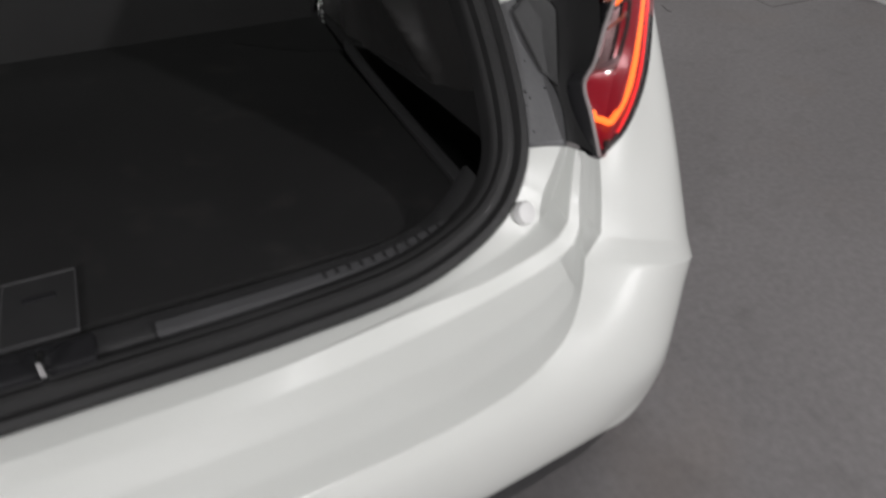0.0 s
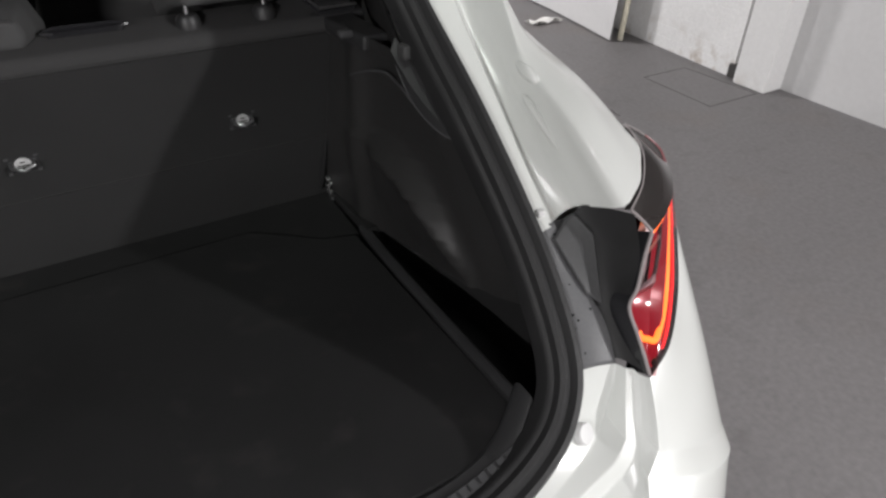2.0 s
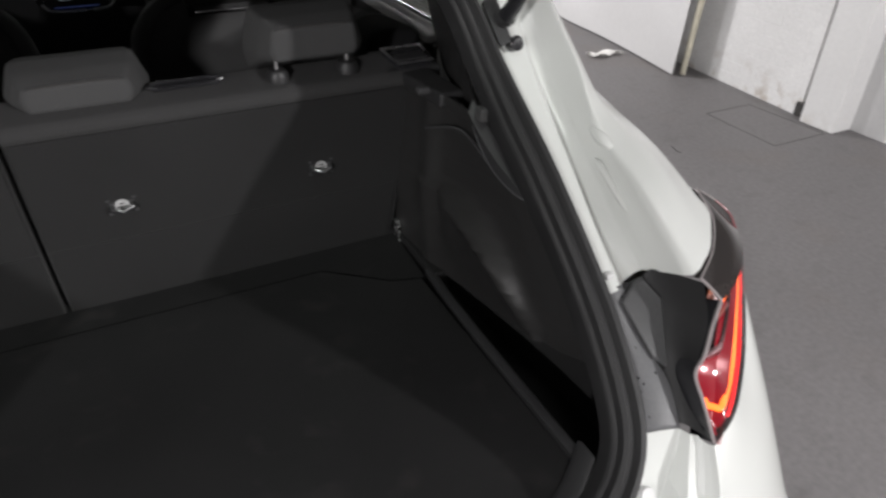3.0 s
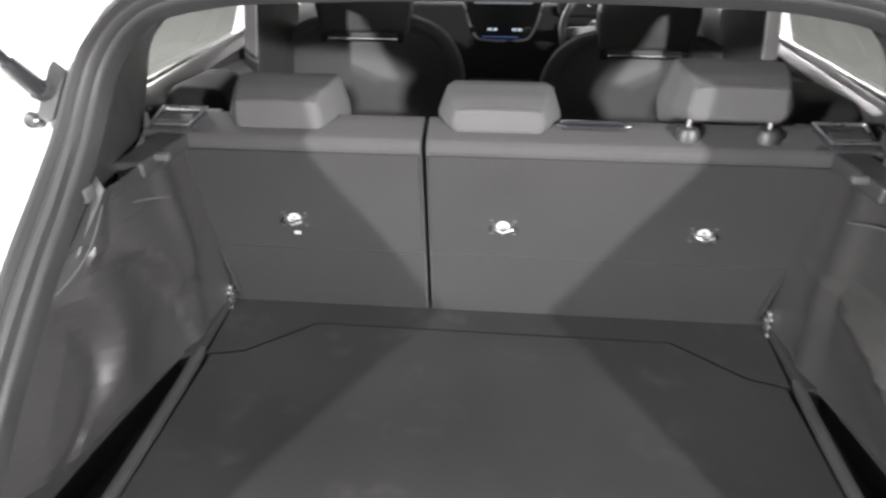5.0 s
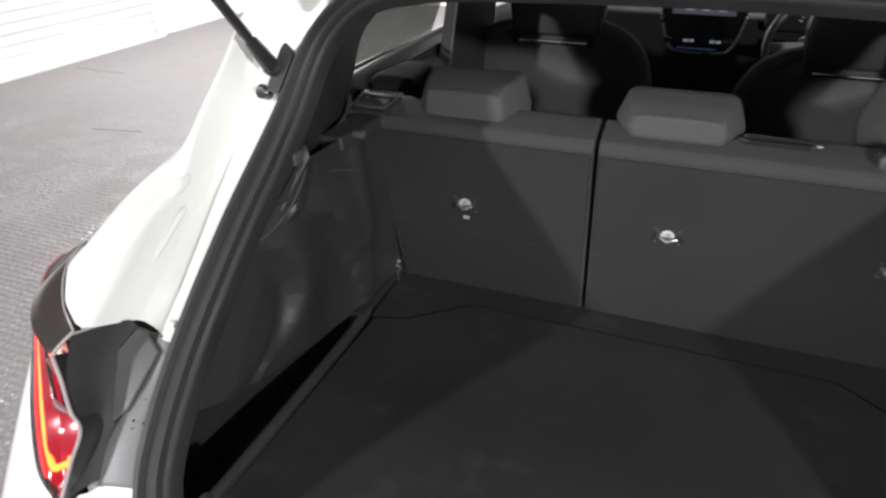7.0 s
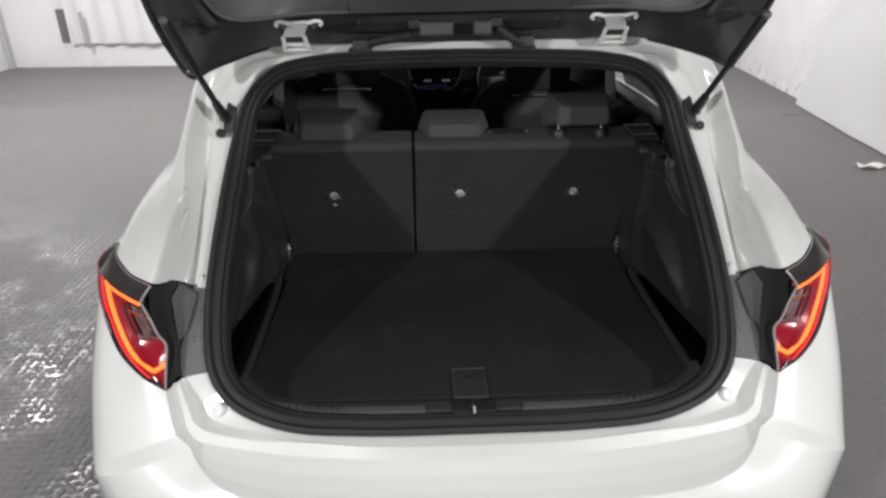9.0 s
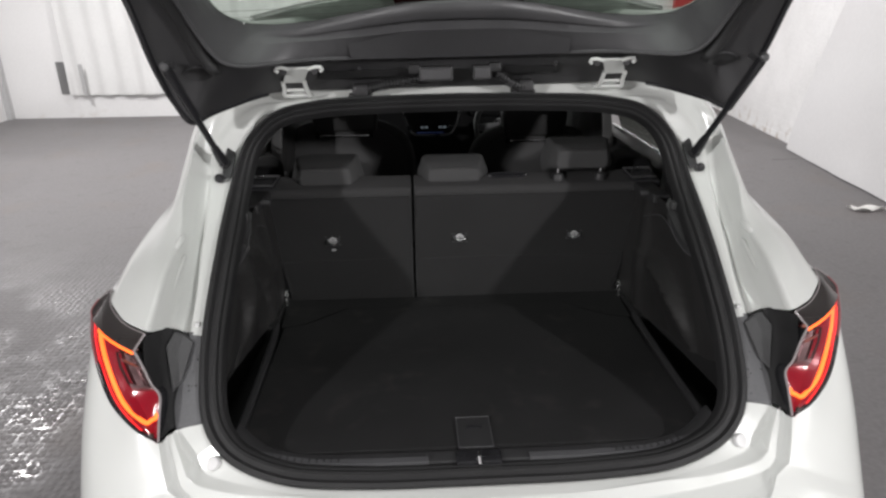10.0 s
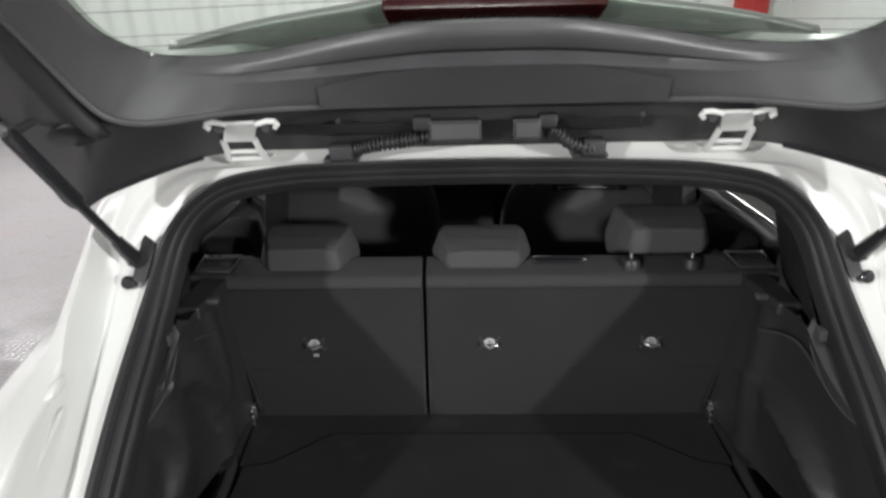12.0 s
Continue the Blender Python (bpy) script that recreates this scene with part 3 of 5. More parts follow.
def tail_lamp(mirror):
    """A lens swollen towards its top over a red channel with a light bar, a ribbed reflector and a smoked cap above."""
    fl = flip if mirror else (lambda g: g)
    lo, li = spl(LO, 6), spl(LI, 6)
    n = len(li)

    def at(u, deep=0.0, a=0, b=None):
        swell = np.linspace(.008, .022, n)[:, None] * math.sin(math.pi * u) ** .8 if 0 < u < 1 else 0
        return (li * (1 - u) + lo * u + PUSH * (swell - deep))[a:b]

    def dot(u, k, deep):
        return at(u, deep)[k]

    lamp = part("tail_lamp", fl(grid([at(0, .002), at(0, .035), at(.5, .05), at(1, .035), at(1, .004)])), BLACK_GLOSS, car, "tail lamp with a lit orange bar round its edge, red and clear inside")
    part("lens", fl(grid([at(k / 8) for k in range(9)])), LENS, lamp, "clear outer lens, tinted for the red light scattered in it")
    part("red_band", fl(grid([at(u, d) for u, d in ((.46, .026), (.53, .018), (.62, .009), (.68, .009), (.74, .019), (.83, .019), (.88, .009), (.985, .004))])), RED_DEEP, lamp, "deep red translucent channel")
    part("red_foot", fl(grid([at(u, .020, 0, 15) for u in (.02, .20, .38, .50)])), RED_DEEP, lamp, "deep red foot of the lamp")
    part("reflector", fl(grid([at(u, .027 + .006 * (k % 2), 13, n) for k, u in enumerate((.03, .12, .21, .30, .39, .48))])), REFLECTOR, lamp, "dark silver ribbed reflector")
    part("smoke_bezel", fl(tube([dot(u, k, .016) for u, k in ((.10, 26), (.30, 26), (.47, 24), (.50, 20), (.47, 16), (.40, 14))], .003, 8)), SMOKED, lamp, "dark bezel round the reflector")
    for k, u0, u1, wide in ((14, .05, .44, 2), (22, .06, .40, 1)):
        top = [dot(u, k + wide, .013) for u in np.linspace(u0, u1, 6)]
        low = [dot(u, k, .014) for u in np.linspace(u0, u1, 6)]
        part("silver_fin", fl(grid([top, [(p + q) / 2 + PUSH * .003 for p, q in zip(top, low)], low])), STEEL, lamp, "bright silver fin inside the lens", thick=.002)
    part("dark_edge", fl(grid([at(u, d, 0, 20) for u, d in ((.90, .004), (.95, .0005), (1, .001), (1.0, .008))])), BLACK_GLOSS, lamp, "gloss black lower edge of the lens")
    part("rim", fl(tube(at(1, .003, 0, 19), .0045, 8)), BLACK_GLOSS, lamp, "gloss black rim")
    part("upper_rim", fl(tube(at(1, .003, 18), .0042, 8)), LENS_EDGE, lamp, "reddish clear rim")
    part("clear_edge", fl(tube(at(0, .001), .0028, 8)), CLEAR_EDGE, lamp, "pale clear edge of the lens")
    part("foot_clip", fl(rbox(.679, .687, -.004, .003, .776, .788, .002)), SMOKED, lamp)
    bar = spl([dot(.14, 7, .012), dot(.18, 6, .012), dot(.34, 6, .011), dot(.52, 6, .011), dot(.68, 8, .012)] + [dot(.785, k, .013) for k in range(11, n - 1, 3)] + [dot(.80, n - 1, .013)], 4)
    part("led_bar", fl(tube(bar, .0044, 10)), LED, lamp, "glowing orange light bar")
    part("rim_glow", fl(tube(at(.905, .006, 5), .0020, 6)), LED_RED, lamp, "thin glowing red edge")
    part("led_line", fl(tube([dot(u, n - 3, .008) for u in (.80, .65, .5, .3, .08)], .0030, 8)), LED, lamp, "thin glowing light line")
    lt = spl([(.708, .113, .956), (.766, .151, .963), (.810, .200, .982), (.826, .247, .995)], 6)
    lb = np.array([dot(u, n - 1, 0) for u in np.linspace(0, 1, len(lt))])
    edge = spl([tuple(lb[-1]), (.858, .208, .970), (.850, .234, .983), (.832, .262, .994), tuple(lt[-1])], 6)
    mid = [(lt + lb) / 2 + PUSH * (.006 * np.sin(np.linspace(.3, math.pi - .2, len(lt))))[:, None]]
    cap = across([lb, mid[0], lt], 4)
    part("smoked_top", fl(join(grid(cap), fan(list(edge) + [mid[0][-1]], (lb[-1] + lt[-1]) / 2 + np.array([.006, .010, .004])), grid([lt, lt - PUSH * .012]), grid([edge, edge + np.array([-.01, .02, -.01])]))), SMOKED, lamp, "smoked dark upper lens", sharp=60)
    part("top_edge", fl(join(tube(lt, .0016, 6), tube([c[0] for c in cap], .0026, 6))), CLEAR_EDGE, lamp, "pale clear edge of the lens")
    k = int(.55 * len(edge))
    part("edge_line", fl(tube(edge[k - 1:], .0022, 8)), CLEAR_EDGE, lamp, "thin clear edge")
    part("lower_edge", fl(tube(edge[:k], .0020, 8)), LENS_EDGE, lamp, "thin reddish clear edge")


tail_lamp(False)
tail_lamp(True)

# bump stops on the body beside the opening
for sx in (-WEST, 1):
    c0 = Vector((sx * .568, -.003, .708))
    n = Vector((sx * .25, -.75, .6)).normalized()
    part("bump_stop", tube([c0 - n * .004, c0 + n * .003, c0 + n * .006, c0 + n * .007], [.0155, .0155, .0135, .004], 18), SHUTTER, car, "round white bump stop")

# ---- boot interior ----
ZF = .688
floor_poly = [(-.52, .615), (-.46, .63), (-.342, .728), (.342, .724), (.46, .63), (.52, .612), (.525, .09), (.49, .055), (.40, .042), (-.40, .042), (-.49, .055), (-.525, .09)]
boot_floor = part("boot_floor", prism(floor_poly, "z", ZF - .02, ZF, .001, 1), CARPET, car, "black carpeted boot floor board")
part("carpet_strip", prism([(-.53, .62), (-.464, .636), (-.346, .734), (.346, .730), (.464, .636), (.53, .618), (.54, .83), (-.54, .83)], "z", ZF - .02, ZF - .003, 0), CARPET, car, "black carpet strip before the seat backs")
part("underfloor", rbox(-.66, .66, .0, .86, .50, .60, 0), CARPET, car)
lid = part("hook_lid", rbox(-.042, .036, .034, .142, ZF - .004, ZF + .004, .003), PLASTIC, boot_floor, "square black plastic lid with a slot")
part("lid_rim", tube([(-.041, .035, ZF + .003), (.035, .035, ZF + .003), (.035, .141, ZF + .003), (-.041, .141, ZF + .003)], .0018, 6, True), GATE_TRIM, lid)
part("slot", rbox(-.02, .015, .098, .106, ZF + .0035, ZF + .006, .001), BLACK_GLOSS, lid)

# sill trim
SC = [spl([(0, y, z), (.25, y, z + .001), (.40, y + .004, z + .006), (.47, y + .022, z + .018), (.535, y + .065, z + .045)], 8) for y, z in ((.0, .640), (-.002, .672), (.004, .682), (.012, .684), (.034, .684), (.044, .676), (.046, .60))]
sill_trim = part("sill_trim", both(grid(SC)), PLASTIC, car, "grained black boot sill trim")
for sx in (-1, 1):
    g = grid([spl([(.11, y, z), (.25, y, z + .001), (.38, y + .004, z + .005), (.475, y + .016, z + .018)], 8) for y, z in ((-.0035, .6765), (.0005, .6865), (.014, .6885), (.016, .6855))])
    part("scuff_plate", g if sx > 0 else flip(g), material("scuff_grey", (.06, .06, .063), .42, 0, .1, 9, 500, .3), sill_trim, "dark grey scuff plate")
for sx in (-1, 1):
    for k in range(12):
        x = .30 + .0155 * k
        u = max(0, (x - .25) / .225)
        y, z = .0015 + .004 * min(1, u * 1.7) + .012 * max(0, u - .58) / .42, .6885 + .004 * min(1, u * 1.7) + .013 * max(0, u - .58) / .42
        part("rib", rbox(min(sx * x, sx * (x + .004)), max(sx * x, sx * (x + .004)), y, y + .012, z - .001, z + .0016, .0008, 1), PLASTIC, sill_trim)
part("latch_well", rbox(-.05, .05, -.012, .03, .655, .6895, .006), BLACK_GLOSS, sill_trim, "dark latch recess")
part("striker", tube([(-.0, -.008, .664), (.0, -.016, .69), (.0, -.010, .70), (.0, .004, .70), (.0, .01, .69), (.0, .01, .664)], .004, 8), CHROME, sill_trim, "chrome striker")


# side trim of the boot
RIDGE_A = [(.330, .990), (.365, .965), (.390, .935), (.408, .900), (.411, .865), (.395, .820), (.350, .778)]
RIDGE_C = [(.610, .890), (.560, .893), (.487, .888), (.412, .860), (.346, .811), (.300, .750)]
RIDGE_B = [(.450, 1.000), (.505, .965), (.550, .920), (.585, .870), (.602, .820)]


def crest(line, p, w, step=False):
    """How near a point lies to a ridge line, 1 on it, fading towards its ends; as a step it rises across the line and dies away slowly behind it."""
    best, along, side, n = 9.0, 0.0, 1.0, len(line) - 1
    for k in range(n):
        (y0, z0), (y1, z1) = line[k], line[k + 1]
        u = min(1, max(0, ((p[1] - y0) * (y1 - y0) + (p[2] - z0) * (z1 - z0)) / ((y1 - y0) ** 2 + (z1 - z0) ** 2)))
        d = math.hypot(p[1] - y0 - u * (y1 - y0), p[2] - z0 - u * (z1 - z0))
        if d < best:
            best, along = d, (k + u) / n
            side = 1.0 if (y1 - y0) * (p[2] - z0) - (z1 - z0) * (p[1] - y0) > 0 else -1.0
    ends = math.sin(math.pi * min(1, max(0, along * .9 + .05))) ** .7
    if not step:
        return math.exp(-(best / w) ** 2) * ends
    u = min(1, max(0, .5 + .5 * side * best / w))
    return u * u * (3 - 2 * u) * math.exp(-(max(0, side * best - w) / .09) ** 2) * ends


RIDGE_A, RIDGE_B, RIDGE_C = [spl([(0, y, z) for y, z in r], 6)[:, 1:].tolist() for r in (RIDGE_A, RIDGE_B, RIDGE_C)]


def side_trim(mirror):
    fl = flip_inside if mirror else (lambda g: g)
    nu, nv = 96, 64
    seat = spl([(.540, .815, .686), (.538, .79, .80), (.545, .76, .93), (.552, .735, 1.06)], 8)
    seat = np.array([seat[int(round(i * (len(seat) - 1) / nv))] for i in range(nv + 1)])
    rear = spl([(.592, .135, .745), (.586, .165, .83), (.578, .26, .94), (.566, .36, 1.03), (.552, .45, 1.09)], 8)
    rear = np.array([rear[int(round(i * (len(rear) - 1) / nv))] for i in range(nv + 1)])
    rows = []
    for i in range(nu + 1):
        u = i / nu
        row = []
        for j in range(nv + 1):
            v = j / nv
            p = seat[j] * (1 - u) + rear[j] * u
            # wheel arch pushes in; the lower edge runs out over the pocket
            d = math.hypot(p[1] - .215, (p[2] - .875) * 1.05)
            t = min(1, max(0, (d - .125) / .06))
            p = p + np.array([.010, 0, 0]) * math.sin(math.pi * min(1, u * 1.2)) + np.array([.010 if mirror else 0, 0, 0]) * (t * t * (3 - 2 * t) - 1) * min(1, (1 - u) * 6)
            p = p - np.array([.034 * crest(RIDGE_A, p, .018, True) + .034 * crest(RIDGE_B, p, .016, True) if mirror else .028 * crest(RIDGE_C, p, .020, True) + .020 * crest(RIDGE_C, p, .020), 0, 0])
            p = p - np.array([.009, 0, 0]) * math.exp(-((p[1] - .652) / .03) ** 2)
            foot = float(np.interp(p[1], (.135, .24, .31, .41, .49, .575, .65, .815), (.810, .766, .747, .730, .713, .697, .686, .686)))
            flat = seat[0][2] * (1 - u) + rear[0][2] * u
            p = p + np.array([.008 * max(0, (u - .28) / .72) * math.exp(-v * 5), 0, (foot - flat) * (1 - v) ** 2.5])
            row.append(p)
        rows.append(row)
    t = part("side_trim", fl(grid(rows)), PLASTIC_SOFT, car, "charcoal moulded boot side trim")
    # floor rail and pocket
    rail = [(.527, .07, .698), (.528, .30, .694), (.532, .55, .692), (.538, .63, .69)]
    part("rail", fl(join(grid([spl([(x + a, y, z + b) for x, y, z in rail], 8) for a, b in ((-.002, -.02), (-.002, .002), (.004, .006), (.012, .006), (.016, .002), (.016, -.10))]))), PLASTIC, t, "black rail along the boot floor")
    part("pocket", fl(grid([spl([(.54, .09, .60), (.54, .35, .60), (.54, .64, .66)], 6), spl([(.66, .09, .60), (.64, .35, .60), (.56, .66, .66)], 6), spl([(.66, .09, .80), (.64, .35, .76), (.56, .66, .70)], 6)])), CARPET, t, "black side pocket")
    # ledge, hooks and catches
    part("ledge", fl(hull8([(.540, .80, 1.045), (.60, .80, 1.045), (.60, .60, 1.05), (.552, .60, 1.05)], [(.538, .80, 1.072), (.60, .80, 1.075), (.60, .60, 1.078), (.553, .60, 1.078)], .006)), PLASTIC, t)
    part("cover_hook", fl(rbox(.526, .552, .634, .650, 1.066, 1.080, .005)), GATE_TRIM, t, "grey cargo cover hook")
    part("shelf_catch", fl(rbox(.538, .565, .434, .458, 1.088, 1.110, .005)), material("catch_grey", (.06, .06, .06), .4), t, "grey parcel shelf catch")
    outer = spl([(.548, .480, 1.110), (.557, .445, 1.085), (.567, .385, 1.045), (.574, .320, 1.008)], 8)
    inner = spl([(.540, .462, 1.074), (.541, .436, 1.047), (.543, .398, 1.023), (.552, .345, 1.006), (.566, .305, 1.004)], 6)
    strip = part("handle_strip", fl(grid([outer, (outer + inner) / 2 + np.array([-.008, 0, .002]), inner, inner + np.array([.014, -.002, -.003])])), PLASTIC, t, "black trim plate beside the seal")
    part("strip_edge", fl(tube(inner, .0016, 6)), GATE_TRIM, strip, "paler moulded edge")
    part("panel_seam", fl(tube(spl([(.545, .645, 1.000), (.548, .570, 1.030), (.550, .515, 1.043), (.549, .464, 1.036), (.548, .429, 1.026)], 6), .0022, 6)), GATE_TRIM, t, "paler seam of the side panel")
    # added block that keeps bright surfaces from showing through the corner
    part("side_filler", fl(rbox(.541, .62, .60, .88, .55, .70, .004)), CARPET, t, "added black block that closes the bright gap in the corner")
    # tie-down ring by the seat
    tr = part("tie_ring", fl(tube([(.542, .780, .672), (.533, .768, .676), (.530, .764, .700), (.533, .768, .722), (.542, .780, .726)], .003, 8)), CHROME, t, "chrome tie-down ring")
    for k, (y, z) in enumerate(((.782, .729), (.772, .722), (.786, .713), (.774, .704), (.778, .694), (.772, .684))):
        part("rivet", fl(hull8([(.536, y - .007, z - .002), (.536, y + .006, z - .002), (.541, y + .006, z - .002), (.541, y - .007, z - .002)], [(.531, y - .006, z + .001), (.532, y + .005, z + .003), (.541, y + .005, z + .004), (.541, y - .006, z + .003)], .0008, 2)), PLATE, tr, "bright steel latch plate")
    # pillar trim from the seal to the rear door
    A = spl([(.566, .43, 1.05), (.552, .475, 1.11), (.540, .51, 1.18), (.520, .545, 1.25), (.45, .57, 1.325), (.30, .58, 1.345)], 8)
    B = spl([(.603, .60, 1.05), (.606, .64, 1.12), (.603, .67, 1.19), (.588, .70, 1.25), (.53, .72, 1.33), (.4, .72, 1.36)], 8)
    C = spl([(.662, .80, 1.05), (.672, .87, 1.12), (.662, .905, 1.195), (.640, .97, 1.245), (.56, 1.0, 1.345), (.45, 1.0, 1.375)], 8)
    part("pillar_trim", fl(grid([A, B, C])), PLASTIC_SOFT, t, thick=.004)


side_trim(False)
side_trim(True)


# ---- rear seats ----
def cushion_block(rings, r=.009):
    """A padded block lofted through closed rings from back to front, with rounded edges."""
    bm = bmesh.new()
    vs = [[bm.verts.new(p) for p in ring] for ring in rings]
    n = len(rings[0])
    bm.faces.new(vs[0]), bm.faces.new(vs[-1][::-1])
    for a, b in zip(vs, vs[1:]):
        for i in range(n):
            bm.faces.new((a[i], b[i], b[(i + 1) % n], a[(i + 1) % n]))
    bmesh.ops.recalc_face_normals(bm, faces=list(bm.faces))
    bmesh.ops.bevel(bm, geom=list(bm.edges), offset=r, segments=3, profile=0.6, affect="EDGES")
    return of_bm(bm)


def rear_headrest(hx, z0, h, drop, seat):
    """A shell-shaped headrest: a narrow face to the boot, flaring out to wings towards the cabin."""
    rings = []
    for y, bw, ww, tw, bz, wz, tz in ((.764, .072, .079, .074, .002, .020, h), (.800, .092, .102, .084, -.004, .014, h + .012),
                                      (.850, .106, .113, .093, -drop, .010, h + .020), (.892, .092, .104, .084, -drop, .014, h + .014)):
        half = [(bw, bz), (ww, wz), (tw, tz)]
        rings.append([(hx + x, y, z0 + z) for x, z in half] + [(hx - x, y, z0 + z) for x, z in half[::-1]])
    hr = part("headrest", cushion_block(rings), HEADREST, seat, "grey fabric headrest with piping")
    seam = spl([(hx - .070, .7665, z0 + h - .004), (hx - .064, .7660, z0 + h - .001), (hx + .064, .7660, z0 + h - .001), (hx + .070, .7665, z0 + h - .004)], 5)
    part("piping", tube(seam + np.array([0, -.0012, .001]), .0022, 6), FABRIC, hr, "fabric piping")
    part("seam", tube(seam + np.array([0, .0006, -.0022]), .0011, 6), DARK_GAP, hr, "dark stitched seam")
    return hr


def rear_seat(x0, x1, heads, hooks, name):
    prof = [(.806, .672), (.770, .885), (.7425, 1.044), (.7425, 1.050), (.7395, 1.054), (.7405, 1.066), (.747, 1.075), (.758, 1.080), (.785, 1.091), (.804, 1.097), (.818, 1.090), (.86, 1.0), (.96, .72), (.96, .60), (.83, .60)]
    bm_s = prism(prof, "x", x0, x1, .003, 2)
    s = part(name, bm_s, FABRIC, car, "dark grey fabric rear seat back")
    a, b = x0 + .004, x1 - .004
    for z0, z1 in ((.8335, 1.049), (.672, .8315)):
        part("back_panel", prism([(.930 - .18 * z0 - .004, z0), (.930 - .18 * z1 - .004, z1), (.930 - .18 * z1 + .004, z1), (.930 - .18 * z0 + .004, z0)], "x", a, b, .0025, 2), FELT, s, "black felt seat back covering")
    for hx, z0, h, drop in heads:
        hr = rear_headrest(hx, z0, h, drop, s)
        for dx in (-.072, .058) if z0 > 1.09 else ():
            p = part("post", tube([(hx + dx, .772, 1.082), (hx + dx, .774, z0 + .02)], .0055, 10), CHROME, hr, "chrome headrest post")
            part("collar", tube([(hx + dx, .772, 1.080), (hx + dx, .772, 1.093), (hx + dx, .772, 1.101), (hx + dx, .772, 1.103)], [.020, .020, .015, .007], 16), PLASTIC, p, "black post collar")
    for hx in hooks:
        hz = .905
        y = .930 - .18 * hz - .004
        h = part("tether_anchor", tube([(hx - .018, y + .004, hz + .004), (hx - .016, y - .012, hz), (hx, y - .018, hz - .004), (hx + .016, y - .012, hz), (hx + .018, y + .004, hz + .004)], .003, 8), STEEL, s, "chrome child-seat tether anchor")
        part("plate", rbox(hx - .022, hx + .022, y - .0015, y + .004, hz - .016, hz + .016, .003), PLASTIC, h, "black anchor plate")
        lab = part("label", tube([(hx, y - .001, hz), (hx, y - .004, hz)], [.0125, .0125], 20), LABEL, h, "round white label with a dark symbol")
        for dz, w in ((.005, .004), (-.001, .008), (-.0065, .006)):
            part("symbol", rbox(hx - w, hx + w, y - .005, y - .0035, hz + dz - .001, hz + dz + .001, 0), DARK_GAP, lab)
        if hx < -.1:
            part("small_label", rbox(hx - .006, hx + .007, y + .003, y + .0055, hz - .036, hz - .029, .001), LABEL, h, "small pale label")
        for sx, sz in ((-1, 1), (1, 1), (-1, -1), (1, -1)):
            part("clip", rbox(hx + sx * .021 - .003, hx + sx * .021 + .003, y - .004, y + .004, hz + sz * .013 - .002, hz + sz * .013 + .002, .001), GATE_TRIM, h)
    return s


def seat_gap(sx):
    """Dark tube in place of the shaded slit between seat back and side trim."""
    line = spl([(sx * .538, .771, .832), (sx * .534, .778, .79), (sx * .528, .787, .74), (sx * .524, .795, .70)], 5)
    return tube(line, [.0015, .0025, .0035, .0045, .005, .0055, .006, .006, .006, .006, .006, .006, .006, .006, .005, .003][:len(line)], 6)


left_seat = rear_seat(-.556, -.130, [(-.384, 1.074, .058, .004)], [-.375], "rear_seat")
right_seat = rear_seat(-.122, .560, [(.0, 1.080, .045, .002), (.387, 1.112, .060, .030)], [.016, .374], "rear_seat")
for sx, seat in ((-1, left_seat), (1, right_seat)):
    q = [(.539, .750, 1.088), (.609, .750, 1.090), (.602, .795, 1.106), (.522, .795, 1.106)]
    part("side_slit", seat_gap(sx), RUBBER, seat, "dark tube for the shaded slit beside the seat back")
    bz = part("release_bezel", tube([(sx * x, y, z) for x, y, z in q], .0032, 8, True), STEEL, seat, "silver seat release bezel")
    part("bezel_well", hull8([(sx * x, y, z - .014) for x, y, z in q], [(sx * x, y, z - .006) for x, y, z in q], .002, 2), BLACK_GLOSS, bz, "dark recess")
    part("release_lever", hull8([(sx * x, y, z) for x, y, z in ((.542, .758, 1.086), (.604, .758, 1.088), (.600, .776, 1.094), (.538, .776, 1.094))],
                                [(sx * x, y, z) for x, y, z in ((.542, .758, 1.092), (.604, .758, 1.094), (.600, .776, 1.100), (.538, .776, 1.100))], .002, 2), PLASTIC, bz, "black release lever")
    part("bezel_block", hull8([(sx * .50, .745, 1.02), (sx * .63, .745, 1.02), (sx * .63, .84, 1.02), (sx * .49, .84, 1.02)], [(sx * .515, .745, 1.076), (sx * .625, .745, 1.078), (sx * .62, .82, 1.098), (sx * .50, .82, 1.098)], .006, 2), PLASTIC, seat, "black plastic shoulder of the seat")
part("belt_guide", join(tube([(.115, .775, 1.094), (.20, .775, 1.094), (.222, .782, 1.096), (.20, .790, 1.099), (.115, .790, 1.099), (.100, .782, 1.096)], .0035, 6, True), rbox(.108, .215, .776, .789, 1.088, 1.0965, .002)), BLACK_GLOSS, right_seat, "black belt guide in the seat top")
part("rear_cushion", rbox(-.62, .62, .95, 1.42, .40, .62, .04, 3), FABRIC, car)


